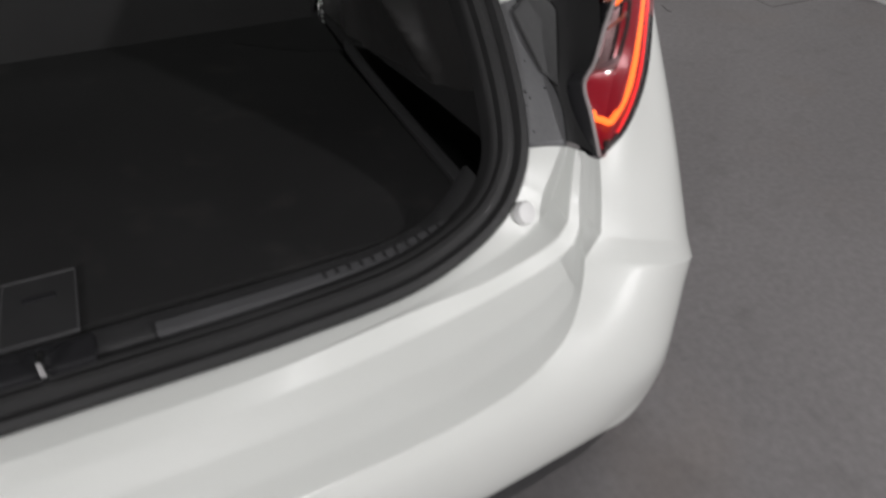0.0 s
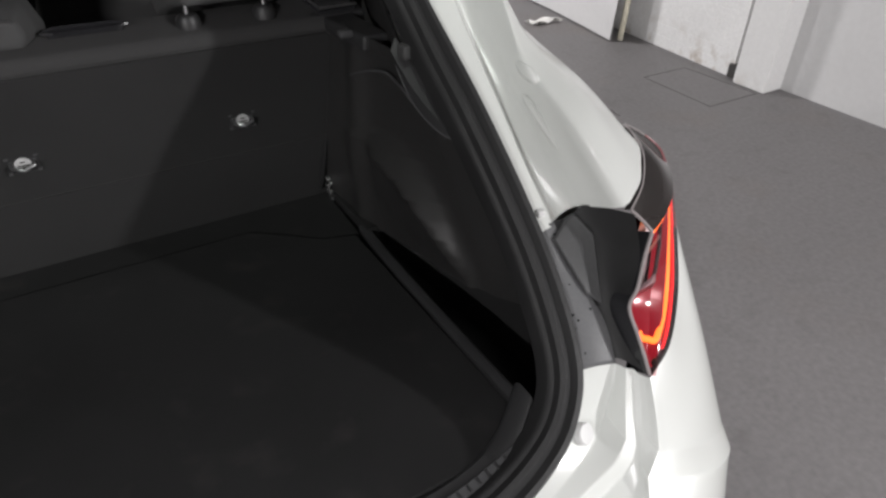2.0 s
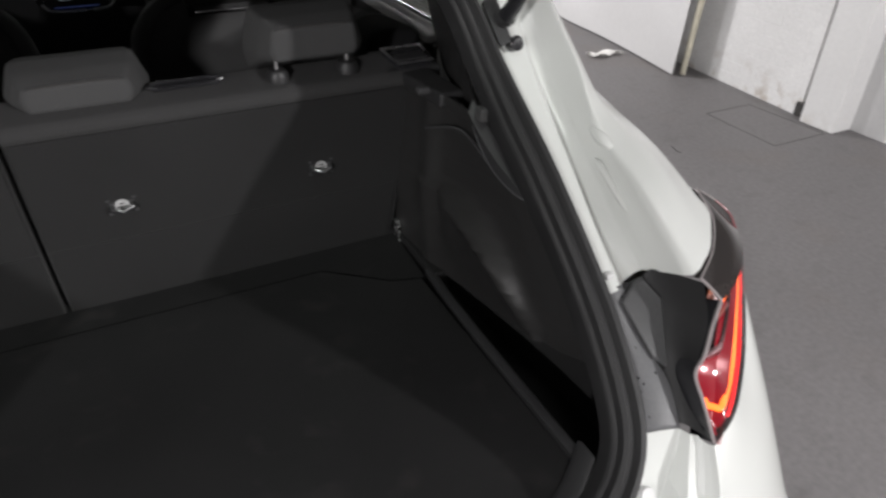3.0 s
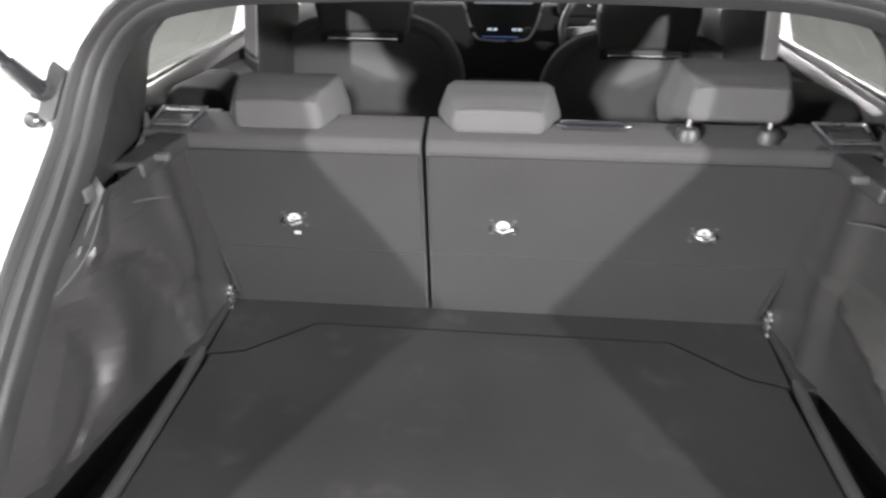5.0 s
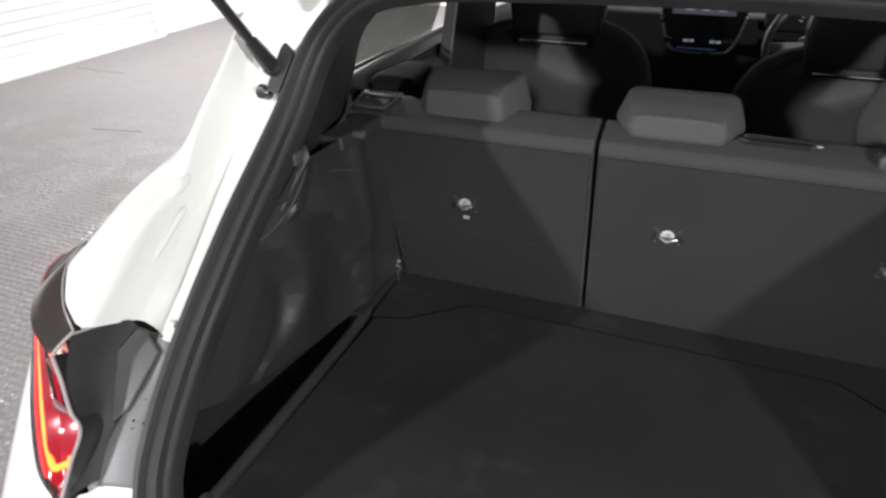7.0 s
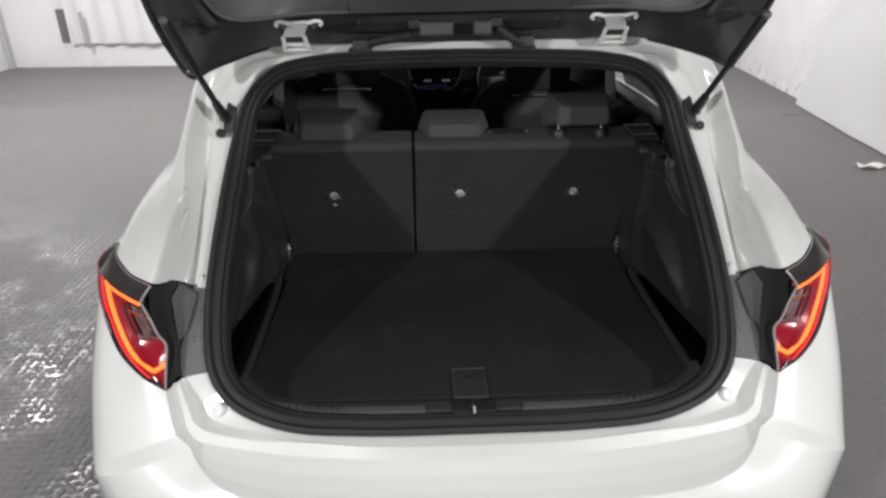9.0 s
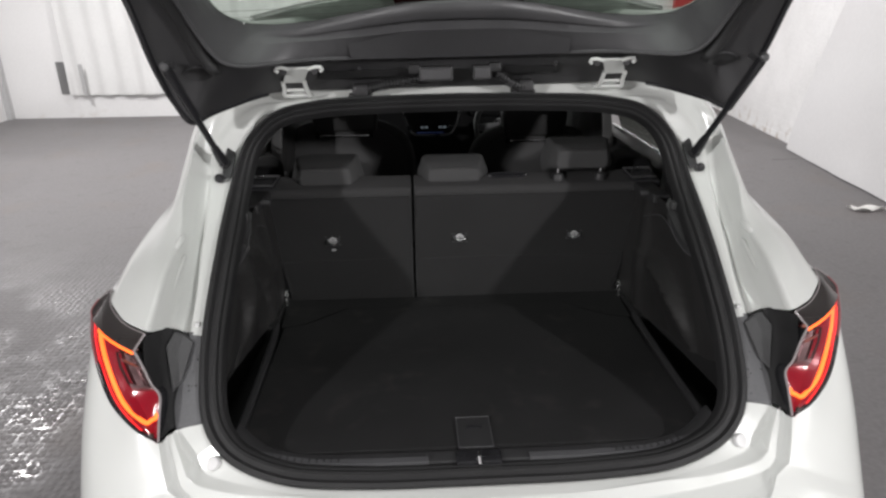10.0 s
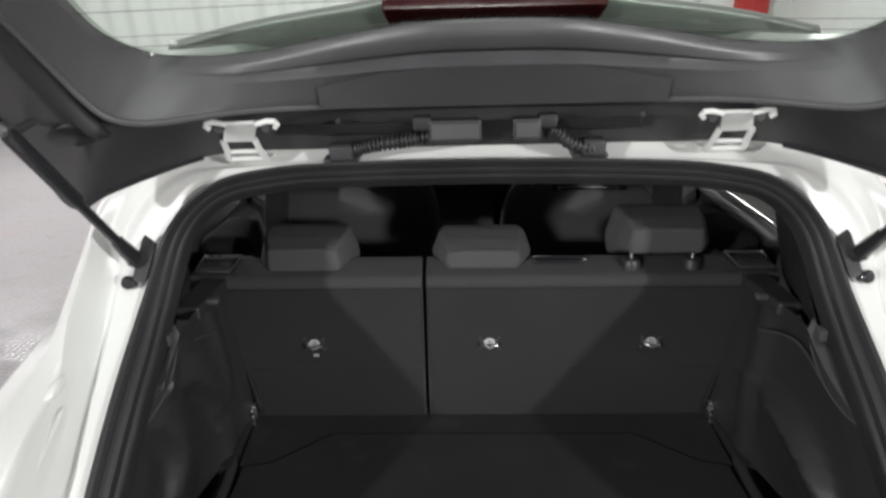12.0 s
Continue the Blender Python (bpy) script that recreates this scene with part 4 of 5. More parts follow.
# ---- cabin ----
def front_seat(cx, low):
    """A bucket seat seen from behind: a bowed back panel, padded bolsters round its outline, a headrest over a bright strip."""
    outline = [(.235, .50), (.262, .72), (.270, .88), (.266, .96), (.252, 1.010), (.222, 1.050), (.180, 1.078), (.120, 1.098)]
    edge = spl(outline, 5)

    def sheet(out, inset):
        rows = []
        for w, z in edge:
            u = np.linspace(-1, 1, 21)
            rows.append([(cx + (w - inset) * k, 1.585 + .16 * max(0, (.95 - z)) * -.3 + .030 * abs(k) ** 3 + out, z - low - inset * .4) for k in u])
        return rows
    near, far = sheet(0, .012), sheet(.11, .0)
    s = part("front_seat", join(grid(near), grid(far), grid([[r[0] for r in near], [r[0] for r in far]]), grid([[r[-1] for r in near], [r[-1] for r in far]]), grid([near[-1], far[-1]])), SEAT_CLOTH, car, "dark grey fabric bucket front seat", sharp=60)
    for sx in (-1, 1):
        line = [(cx + sx * (w - .006), 1.622 - .048 * max(0, .95 - z), z - low) for w, z in edge]
        part("bolster", tube(line, [.030 - .012 * k / (len(line) - 1) for k in range(len(line))], 12), HEADREST, s, "grey padded seat bolster")
    hw = .128
    rings = [[(cx + x * k, y, z - low) for x, z in ((-hw, 1.072), (-hw - .008, 1.16), (-hw + .012, 1.265), (hw - .012, 1.265), (hw + .008, 1.16), (hw, 1.072))] for y, k in ((1.575, .97), (1.60, 1.0), (1.66, 1.0), (1.70, .92))]
    hr = part("headrest", cushion_block(rings, .012), PLASTIC_SOFT, s, "black front headrest")
    part("headrest_rim", tube([(cx + x, 1.588, z - low) for x, z in ((-hw + .004, 1.255), (-hw - .006, 1.16), (-hw + .004, 1.075), (hw - .004, 1.075), (hw + .006, 1.16), (hw - .004, 1.255))], .0035, 8), GATE_TRIM, hr, "grey edge of the headrest shell")
    part("headrest_bar", rbox(cx - .105, cx + .105, 1.572, 1.584, 1.050 - low, 1.062 - low, .004), CHROME, hr, "chrome strip under the headrest")
    for dx in (-.115, .105):
        part("strip_end", rbox(cx + dx - .008, cx + dx + .008, 1.570, 1.590, 1.047 - low, 1.072 - low, .004), BLACK_GLOSS, hr)
    for dx in (-.06, .06):
        part("post", tube([(cx + dx, 1.63, 1.04 - low), (cx + dx, 1.63, 1.09 - low)], .006, 8), CHROME, hr)
    part("cushion", rbox(cx - .25, cx + .25, 1.66, 2.15, .35, .55, .05, 3), FABRIC, s)
    return s


front_seat(-.395, 0.0)
front_seat(.395, .035)

dash = part("dashboard", hull8([(-.70, 2.52, .45), (.70, 2.52, .45), (.70, 3.1, .45), (-.70, 3.1, .45)], [(-.70, 2.62, .98), (.70, 2.62, .98), (.70, 3.1, 1.0), (-.70, 3.1, 1.0)], .03, 3), DASH, car, "black dashboard")
part("centre_console", hull8([(-.12, 1.75, .35), (.12, 1.75, .35), (.15, 2.6, .35), (-.15, 2.6, .35)], [(-.11, 1.75, .52), (.11, 1.75, .52), (.15, 2.52, .70), (-.15, 2.52, .70)], .02, 2), MATT_BLACK, car, "black centre console")
rad = part("radio_panel", prism([(-.17, 1.06), (-.165, .99), (-.105, .855), (.095, .855), (.15, .99), (.155, 1.06)], "y", 2.50, 2.53, .004), BLACK_GLOSS, dash, "gloss black control panel")
part("touchscreen", rbox(-.125, .110, 2.494, 2.501, 1.000, 1.072, .003), SCREEN, rad, "lit touchscreen")
for cx in (-.06, .0, .06):
    for cz in (1.018, 1.034):
        part("screen_text", rbox(cx - .014, cx + .014, 2.491, 2.4935, cz - .002, cz + .002, 0), DIGIT, rad)
for cx in (-.048, .053):
    for dx in (-.016, -.006, .008, .016):
        part("climate_digit", rbox(cx + dx - .003, cx + dx + .003, 2.494, 2.499, .895, .905, .001), DIGIT, rad, "lit climate digit")
for cx in (-.13, .10):
    knob = part("knob", tube([(cx, 2.50, .90), (cx, 2.485, .90), (cx, 2.48, .90)], [.014, .014, .012], 14), BLACK_GLOSS, rad, "black knob")
    # the ring of highlight on the knob, added as a chrome ring
    part("knob_highlight", tube([(cx + .0135 * math.cos(a), 2.488, .90 + .0135 * math.sin(a)) for a in np.linspace(0, 2 * math.pi, 17)[:-1]], .0012, 5, True), CHROME, knob, "thin chrome ring added as the knob's highlight")
part("blue_line", rbox(-.09, .06, 2.494, 2.499, .868, .872, 0), glowing("blue_led", (.2, .3, .9), 0.012), rad)
part("radio_trim", tube(spl([(-.165, 2.492, 1.0), (-.140, 2.492, .915), (-.112, 2.492, .868), (-.095, 2.492, .860), (.085, 2.492, .860), (.102, 2.492, .868), (.130, 2.492, .915), (.150, 2.492, 1.0)], 5), .0045, 8), STEEL, rad, "satin silver trim under the controls")
ring = [(.40 + .175 * math.cos(a), 2.34 + .175 * .45 * math.sin(a), .93 + .175 * .89 * math.sin(a)) for a in np.linspace(0, 2 * math.pi, 33)[:-1]]
wheel = part("steering_wheel", tube(ring, .015, 10, True), PLASTIC, car, "black steering wheel")
part("hub", hull8([(.34, 2.36, .87), (.46, 2.36, .87), (.46, 2.42, .85), (.34, 2.42, .85)], [(.33, 2.36, .97), (.47, 2.36, .97), (.47, 2.42, .95), (.33, 2.42, .95)], .015), PLASTIC, wheel)
for sx in (-1, 1):
    part("spoke", hull8([(.40 + sx * .05, 2.35, .90), (.40 + sx * .17, 2.33, .915), (.40 + sx * .17, 2.35, .905), (.40 + sx * .05, 2.37, .89)], [(.40 + sx * .05, 2.35, .95), (.40 + sx * .17, 2.33, .945), (.40 + sx * .17, 2.35, .935), (.40 + sx * .05, 2.37, .94)], .004), BLACK_SATIN, wheel, "satin grey wheel spoke")
clus = part("instrument_panel", rbox(.22, .58, 2.56, 2.66, .94, 1.07, .02), DASH, dash, "dark instrument panel")
for cx in (.31, .49):
    dial = part("dial", tube([(cx + .052 * math.cos(a), 2.556, 1.005 + .052 * math.sin(a)) for a in np.linspace(-.7, 3.8, 28)], .0030, 6), CHROME, clus, "dim metal ring of a dial")
    for k in range(11):
        a = -.5 + k * .414
        c, d = math.cos(a), math.sin(a)
        r0, r1 = (.034, .044) if k % 2 else (.030, .044)
        part("dial_mark", tube([(cx + r0 * c, 2.555, 1.005 + r0 * d), (cx + r1 * c, 2.555, 1.005 + r1 * d)], .0012, 4), DIGIT, dial)


def cabin_side(mirror):
    fl = flip_inside if mirror else (lambda g: g)
    d = part("rear_door_panel", fl(grid([spl([(.66, .86, .55), (.69, 1.2, .5), (.70, 1.8, .5)], 6), spl([(.66, .86, .95), (.68, 1.2, .95), (.69, 1.8, .95)], 6), spl([(.665, .86, 1.075), (.675, 1.2, 1.075), (.68, 1.8, 1.07)], 6), spl([(.70, .86, 1.10), (.705, 1.2, 1.10), (.71, 1.8, 1.085)], 6)])), PLASTIC_SOFT, car, "dark door panel", thick=.01)
    part("window_strip", fl(tube([(.695, .90, 1.112), (.70, 1.2, 1.108), (.705, 1.5, 1.098)], .005, 8)), CHROME, d, "bright window strip")
    part("bolster", fl(hull8([(.52, .86, .7), (.66, .86, .7), (.66, 1.10, .7), (.56, 1.10, .7)], [(.530, .90, 1.105), (.66, .90, 1.110), (.66, 1.12, 1.095), (.575, 1.12, 1.090)], .03, 3)), DASH, car, "dark seat side bolster")
    part("door_window", fl(grid([[(.70, .86, 1.118), (.705, 1.40, 1.105)], [(.652, .88, 1.240), (.655, 1.40, 1.235)]])), DOOR_GLASS, d, "tinted rear door window").visible_shadow = False
    part("window_header", fl(grid([spl([(.664, .80, 1.16), (.660, .95, 1.225), (.657, 1.40, 1.232)], 6), spl([(.615, .86, 1.27), (.612, 1.0, 1.31), (.605, 1.40, 1.335)], 6), spl([(.585, .86, 1.33), (.585, 1.0, 1.355), (.58, 1.40, 1.375)], 6)])), PLASTIC_SOFT, d, thick=.006)
    part("front_window", fl(grid([[(.71, 1.72, 1.09), (.71, 2.7, 1.03)], [(.605, 1.72, 1.345), (.62, 2.5, 1.30)]])), CABIN_GLASS, d, "tinted front door window").visible_shadow = False
    part("front_door_panel", fl(grid([spl([(.70, 1.8, .5), (.70, 2.7, .5)], 4), spl([(.69, 1.8, .95), (.69, 2.7, .93)], 4), spl([(.71, 1.8, 1.085), (.71, 2.7, 1.03)], 4)])), PLASTIC_SOFT, d, thick=.01)
    part("centre_pillar", fl(hull8([(.66, 1.27, .55), (.72, 1.27, .55), (.72, 1.70, .55), (.66, 1.70, .55)], [(.575, 1.32, 1.36), (.62, 1.36, 1.36), (.62, 1.66, 1.36), (.575, 1.66, 1.36)], .012)), PLASTIC_SOFT, d)
    # paler than the door panel: the window's light on it is coloured in
    part("armrest", fl(hull8([(.60, 1.16, .94), (.70, 1.16, .94), (.70, 1.50, .94), (.62, 1.50, .94)], [(.625, 1.18, 1.055), (.69, 1.18, 1.07), (.69, 1.50, 1.035), (.63, 1.50, 1.02)], .018, 3)), HEADREST, d, "padded door top, coloured pale for the light from the window")
    part("roof_rail", fl(tube([(.60, .95, 1.33), (.60, 1.6, 1.36), (.61, 2.3, 1.34), (.64, 2.7, 1.27)], .028, 8)), PLASTIC_SOFT, d)


cabin_side(False)
cabin_side(True)
part("windscreen", both(grid([spl([(.62, 2.6, 1.30), (.4, 2.6, 1.36), (0, 2.6, 1.385)], 6), spl([(.66, 3.3, .98), (.4, 3.35, .99), (0, 3.4, 1.0)], 6)])), CABIN_GLASS, car, "clear windscreen")
part("bonnet", both(grid([spl([(.78, 3.2, .95), (.4, 3.35, .98), (0, 3.38, .99)], 6), spl([(.76, 4.0, .80), (.4, 4.1, .86), (0, 4.12, .87)], 6), spl([(.70, 4.25, .55), (.4, 4.33, .6), (0, 4.36, .6)], 6)])), PAINT, car)
part("door_skin", both(grid([spl([(.82, .95, 1.05), (.79, 1.9, 1.04), (.77, 3.0, .97), (.76, 3.9, .82)], 8), spl([(.885, 1.0, .8), (.88, 1.9, .75), (.88, 3.0, .75), (.85, 4.0, .7)], 8), spl([(.87, 1.4, .3), (.86, 1.9, .25), (.86, 3.0, .25), (.84, 4.1, .3)], 8)])), PAINT, car, thick=.01)
part("underbody", rbox(-.80, .80, .0, 4.2, .20, .33, .03), PLASTIC, car)
for wx in (-.78, .78):
    for wy in (.77, 3.41):
        w = part("wheel", tube([(wx - .11, wy, .31), (wx - .10, wy, .31), (wx + .10, wy, .31), (wx + .11, wy, .31)], [.27, .315, .315, .27], 28), RUBBER, car, "black tyre")
        part("rim", tube([(wx - .114, wy, .31), (wx + .114, wy, .31)], .215, 24), STEEL, w, "alloy rim")

# ---- tailgate ----
GO = [(0, .600, 1.388), (.12, .599, 1.388), (.28, .595, 1.389), (.46, .55, 1.393), (.60, .45, 1.361), (.640, .425, 1.346), (.670, .42, 1.392), (.683, .37, 1.475), (.677, .266, 1.615), (.668, .10, 1.756), (.655, -.1, 1.90), (.63, -.28, 2.03), (.45, -.36, 2.09), (0, -.38, 2.11)]
GM = [(0, .533, 1.472), (.10, .5280, 1.4725), (.21, .510, 1.474), (.372, .46, 1.478), (.50, .39, 1.475), (.536, .372, 1.487), (.556, .360, 1.512), (.572, .345, 1.545), (.592, .285, 1.62), (.60, .12, 1.74), (.59, -.06, 1.87), (.56, -.2, 1.97), (.4, -.27, 2.02), (0, -.29, 2.035)]
GI = [(0, .397, 1.595), (.10, .4046, 1.592), (.208, .43, 1.578), (.36, .458, 1.554), (.48, .46, 1.553), (.525, .442, 1.569), (.548, .413, 1.592), (.56, .36, 1.640), (.553, .27, 1.70), (.54, .14, 1.785), (.52, -.02, 1.89), (.46, -.14, 1.965), (.3, -.18, 1.99), (0, -.19, 2.0)]
UPN = np.array([0, .62, .78])
go, gm, gi = spl(GO, 8), spl(GM, 8), spl(GI, 8)
gate = part("tailgate", both(grid([go + UPN * .05, go + UPN * .01, go, go * .55 + gm * .45 + UPN * .012, gm + UPN * .012, gm + UPN * .004])), GATE_STEEL, car, "raised tailgate, black inside", sharp=50)


def trim_row(u, out, fade=True):
    """A line of the trim, u of the way from its foot to the window, standing out towards the boot."""
    r = gm * (1 - u) + gi * u
    k = np.clip(1 - (np.abs(r[:, 0]) / .50) ** 3, 0, 1) * (r[:, 1] > .2) if fade else np.ones(len(r))
    return r - UPN * (out * k)[:, None]


trim_rows = [gm + UPN * .012, trim_row(0, .0), trim_row(.05, .006), trim_row(.30, .012), trim_row(.60, .012), trim_row(.645, .016), trim_row(.67, -.006), trim_row(.78, -.008), trim_row(.81, .010), trim_row(.93, .010), trim_row(.97, .004, False), gi + UPN * .003, gi + UPN * .010]
part("gate_trim", both(grid(trim_rows)), GATE_TRIM, gate, "charcoal plastic tailgate trim", sharp=55)
part("gate_skin", both(grid([go + UPN * .05, gm + UPN * .085, gi * .35 + gm * .65 + UPN * .085])), PAINT, gate, "pearl white tailgate outside")
inner = [np.array([0, .12, 1.80]) * .5 + p * .5 + UPN * .016 for p in gi]
part("gate_window", both(grid([gi + UPN * .008, inner, [np.array([0, .12, 1.80]) + UPN * .02] * len(gi)])), GLASS, gate, "tinted rear window")
# spoiler over the window, with the high brake light
SP = [[(0, .525, 1.560), (.09, .531, 1.5553), (.19, .551, 1.539), (.35, .580, 1.516), (.5, .617, 1.486)], [(0, .431, 1.632), (.09, .437, 1.6273), (.19, .457, 1.611), (.35, .486, 1.589), (.5, .523, 1.559)]]
part("spoiler", both(grid([spl(r, 8) for r in SP])), PAINT, gate, "white roof spoiler", thick=.02, offset=1)
bl = part("brake_light", hull8([(-.145, .470, 1.585), (.145, .470, 1.585), (.145, .482, 1.600), (-.145, .482, 1.600)], [(-.155, .428, 1.615), (.155, .428, 1.615), (.155, .440, 1.630), (-.155, .440, 1.630)], .004, 2), BRAKE_RED, gate, "dark red high brake light")
part("trim_bar", rbox(-.13, .13, .436, .444, 1.594, 1.600, .002), BLACK_GLOSS, bl)

# raised panel and ridges of the trim
pn = [[(x, y, z) for x, y, z in spl(r, 8)] for r in ([(0, .526, 1.480), (.14, .513, 1.482), (.262, .490, 1.486)], [(0, .446, 1.551), (.14, .454, 1.543), (.262, .468, 1.521)])]
part("trim_panel", both(grid([np.array(r) - UPN * .0135 for r in pn])), GATE_TRIM, gate, "flat charcoal panel in the tailgate trim")


for side_of in ((lambda g: g), flip):
    k0, k1 = int(.30 * len(gm)), int(.80 * len(gm))
    g0 = int(.37 * len(gm))
    # a black tube draws the shade in the gap between trim and flange
    part("groove_shade", side_of(tube([p * .86 + q * .14 - UPN * .001 for p, q in zip(gm[g0:k1], go[g0:k1])], [.003, .006, .009, .011] + [.013] * (k1 - g0 - 4), 10)), RUBBER, gate, "black tube standing in for the shaded gap round the trim")
    part("trim_bead", side_of(tube([p * .95 + q * .05 - UPN * .004 for p, q in zip(gm[:k1], gi[:k1])], .005, 8)), GATE_TRIM, gate, "rounded edge of the trim")
    part("gate_lip", side_of(tube(go[k0 - 6:k1 + 4] + UPN * .004, .008, 8)), BLACK_GLOSS, gate, "rolled gloss black edge")
    up, face, mid = np.array([0, -.36, .93]), np.array([0, -.93, -.36]), np.array([.594, .392, 1.464])
    ring = [mid + np.array([.040 * math.cos(a), 0, 0]) + up * (.017 * math.sin(a) * (1 - .35 * math.cos(a) ** 2)) for a in np.linspace(0, 2 * math.pi, 25)[:-1]]
    lip = [p + face * .006 for p in ring]
    pocket = part("strut_pocket", side_of(join(grid([[p - face * .012 for p in ring + ring[:1]], lip + lip[:1]]), fan([p * .9 + mid * .1 + face * .004 for p in lip], mid + face * .003), grid([lip + lip[:1], [p * .9 + mid * .1 + face * .004 for p in lip + lip[:1]]]))), RUBBER, gate, "black oval pocket in the gate corner")
    part("pocket_lip", side_of(tube([p + face * .001 for p in lip[3:13]], [.0008, .0016, .002, .0024, .0026, .0026, .0024, .002, .0016, .0008], 6)), GATE_TRIM, pocket, "paler lip of the pocket")
    part("trim_latch", side_of(rbox(.555, .585, .275, .295, 1.655, 1.675, .004)), BLACK_GLOSS, gate, "small black trim clip")


def hinge(cx):
    px = cx * .94
    plate = hull8([(cx - .026, .524, 1.418), (cx + .026, .524, 1.418), (cx + .026, .529, 1.423), (cx - .026, .529, 1.423)],
                  [(px - .025, .472, 1.457), (px + .025, .472, 1.457), (px + .025, .477, 1.462), (px - .025, .477, 1.462)], .002, 2)
    h = part("hinge", join(plate, *[tube([(cx + sx * .029, .566, 1.380), (cx + sx * .031, .556, 1.386), (cx + sx * .027, .543, 1.402), (cx + sx * .026, .526, 1.422)], .0055, 8) for sx in (-1, 1)],
                           tube([(cx - .03, .560, 1.383), (cx + .03, .560, 1.383)], .0045, 8), rbox(cx - .036, cx + .036, .570, .602, 1.374, 1.382, .002), tube([(cx - .026, .548, 1.398), (cx + .026, .548, 1.398)], .004, 8)), PAINT, gate, "white tailgate hinge")
    for sx in (-1, 1):
        part("hinge_ear", tube([(px + sx * .022, .474, 1.456), (px + sx * .040, .470, 1.461), (px + sx * .052, .470, 1.460), (px + sx * .055, .472, 1.455), (px + sx * .050, .476, 1.450)], .0045, 8), PAINT, h)
        part("bolt", tube([(px + sx * .036, .488, 1.450), (px + sx * .036, .474, 1.450)], .0075, 6), GATE_STEEL, h, "dark hinge bolt")


hinge(-.405)
hinge(.392)
# wiring gaiters: a rubber foot on the roof edge, a ribbed sleeve and a connector box on the gate
for foot_x, path, ribs, (xa, xb) in ((-.247, [(-.228, .550, 1.395), (-.19, .546, 1.404), (-.14, .541, 1.411), (-.095, .535, 1.419)], 19, (-.098, -.014)),
                                     (.168, [(.172, .552, 1.390), (.150, .546, 1.394), (.128, .540, 1.405), (.108, .533, 1.420), (.092, .527, 1.427)], 11, (.034, .080))):
    line = spl(path, 24)
    step = np.linspace(0, len(line) - 1, ribs * 4 + 1)
    sleeve = [line[int(round(k))] for k in step]
    part("wiring_gaiter", tube(sleeve, [.0088 if k % 4 in (0, 1) else .0128 for k in range(len(sleeve))], 14), PLASTIC, gate, "ribbed black wiring sleeve", sharp=30)
    foot = [(foot_x - .030, .548, 1.372), (foot_x + .030, .548, 1.372), (foot_x + .030, .585, 1.372), (foot_x - .030, .585, 1.372)]
    top = [(foot_x - .018, .540, 1.406), (foot_x + .024, .540, 1.406), (foot_x + .024, .568, 1.408), (foot_x - .018, .568, 1.408)]
    part("grommet", join(hull8(foot, [(x, y, z + .010) for x, y, z in foot], .004, 2), hull8([(x, y, z - .030) for x, y, z in top], top, .007, 3)), GATE_STEEL, gate, "black rubber grommet")
    box = part("connector", rbox(xa, xb, .504, .532, 1.414, 1.450, .006), PLASTIC, gate, "black connector box")
    part("connector_lid", rbox(xa + .005, xb - .005, .5015, .505, 1.420, 1.444, .002), GATE_TRIM, box)
    cap = xa - .010 if foot_x < 0 else xb + .010
    part("connector_cap", rbox(cap - .016, cap + .016, .506, .532, 1.432, 1.456, .007), RUBBER, box, "black rubber cap")
# black blocks draw the shade inside the pressed recesses of the gate
for xa, xb in ((-.35, -.115), (.105, .25)):
    part("recess_shade", hull8([(xa, .548, 1.4225), (xb, .548, 1.4225), (xb, .556, 1.4235), (xa, .556, 1.4235)], [(xa + .01, .531, 1.4415), (xb - .01, .531, 1.4415), (xb - .01, .539, 1.4425), (xa + .01, .539, 1.4425)], .003, 2), RUBBER, gate, "dark block for the shaded pressed recess in the gate")
for cx in (-.243, .243):
    part("screw", tube([(cx, .548, 1.440), (cx, .530, 1.448)], .0045, 6), GATE_STEEL, gate)
for sx in (-WEST, 1):
    a, b = Vector((sx * .600, .478, 1.232)), Vector((sx * .644, .306, 1.480))
    d = (b - a).normalized()
    st = part("gas_strut", join(tube([a + d * .02, a + d * .17], .008, 10), tube([a + d * .155, b - d * .012, b], [.0115, .0115, .009], 12), tube([a - d * .012, a, a + d * .025, a + d * .05], [.010, .0135, .0125, .010], 10)), BLACK_GLOSS, car, "black gas strut")
    part("upper_joint", join(tube([b, b + Vector((0, .03, -.006)), Vector((sx * .650, .376, 1.476))], [.008, .006, .006], 10), tube([b - Vector((0, .010, 0)), b - Vector((0, .007, 0)), b + Vector((0, .008, 0))], [.006, .0095, .0095], 14)), GATE_TRIM, st, "greyish ball joint on the gate")
    foot = [(.597, .518, 1.256), (.573, .508, 1.240), (.583, .472, 1.190), (.606, .478, 1.200)]
    part("strut_foot", hull8([(sx * x, y - .012, z - .002) for x, y, z in foot], [(sx * x, y + .008, z + .006) for x, y, z in foot], .004, 2), PLASTIC, st, "black strut bracket")
    part("joint", tube([(sx * .594, .498, 1.222), (sx * .600, .480, 1.228), (sx * .603, .470, 1.230)], [.013, .014, .009], 12), PLASTIC, st, "black ball joint")
    c = Vector((sx * .612, .470, 1.190))
    part("ball_stud", join(tube([Vector((sx * .592, .485, 1.195)), c + Vector((0, .004, .002))], .007, 8), tube([c + Vector((0, .012, -.004)), c + Vector((0, -.006, .004)), c + Vector((0, -.010, .005))], [.011, .0115, .007], 14)), BLACK_GLOSS, st, "dark ball stud")

# the raised gate hangs a little lower on its west side
gate.rotation_euler = (0, -.0125, 0)
gate.location = (.0125 * 1.40 - .005, 0, 0)

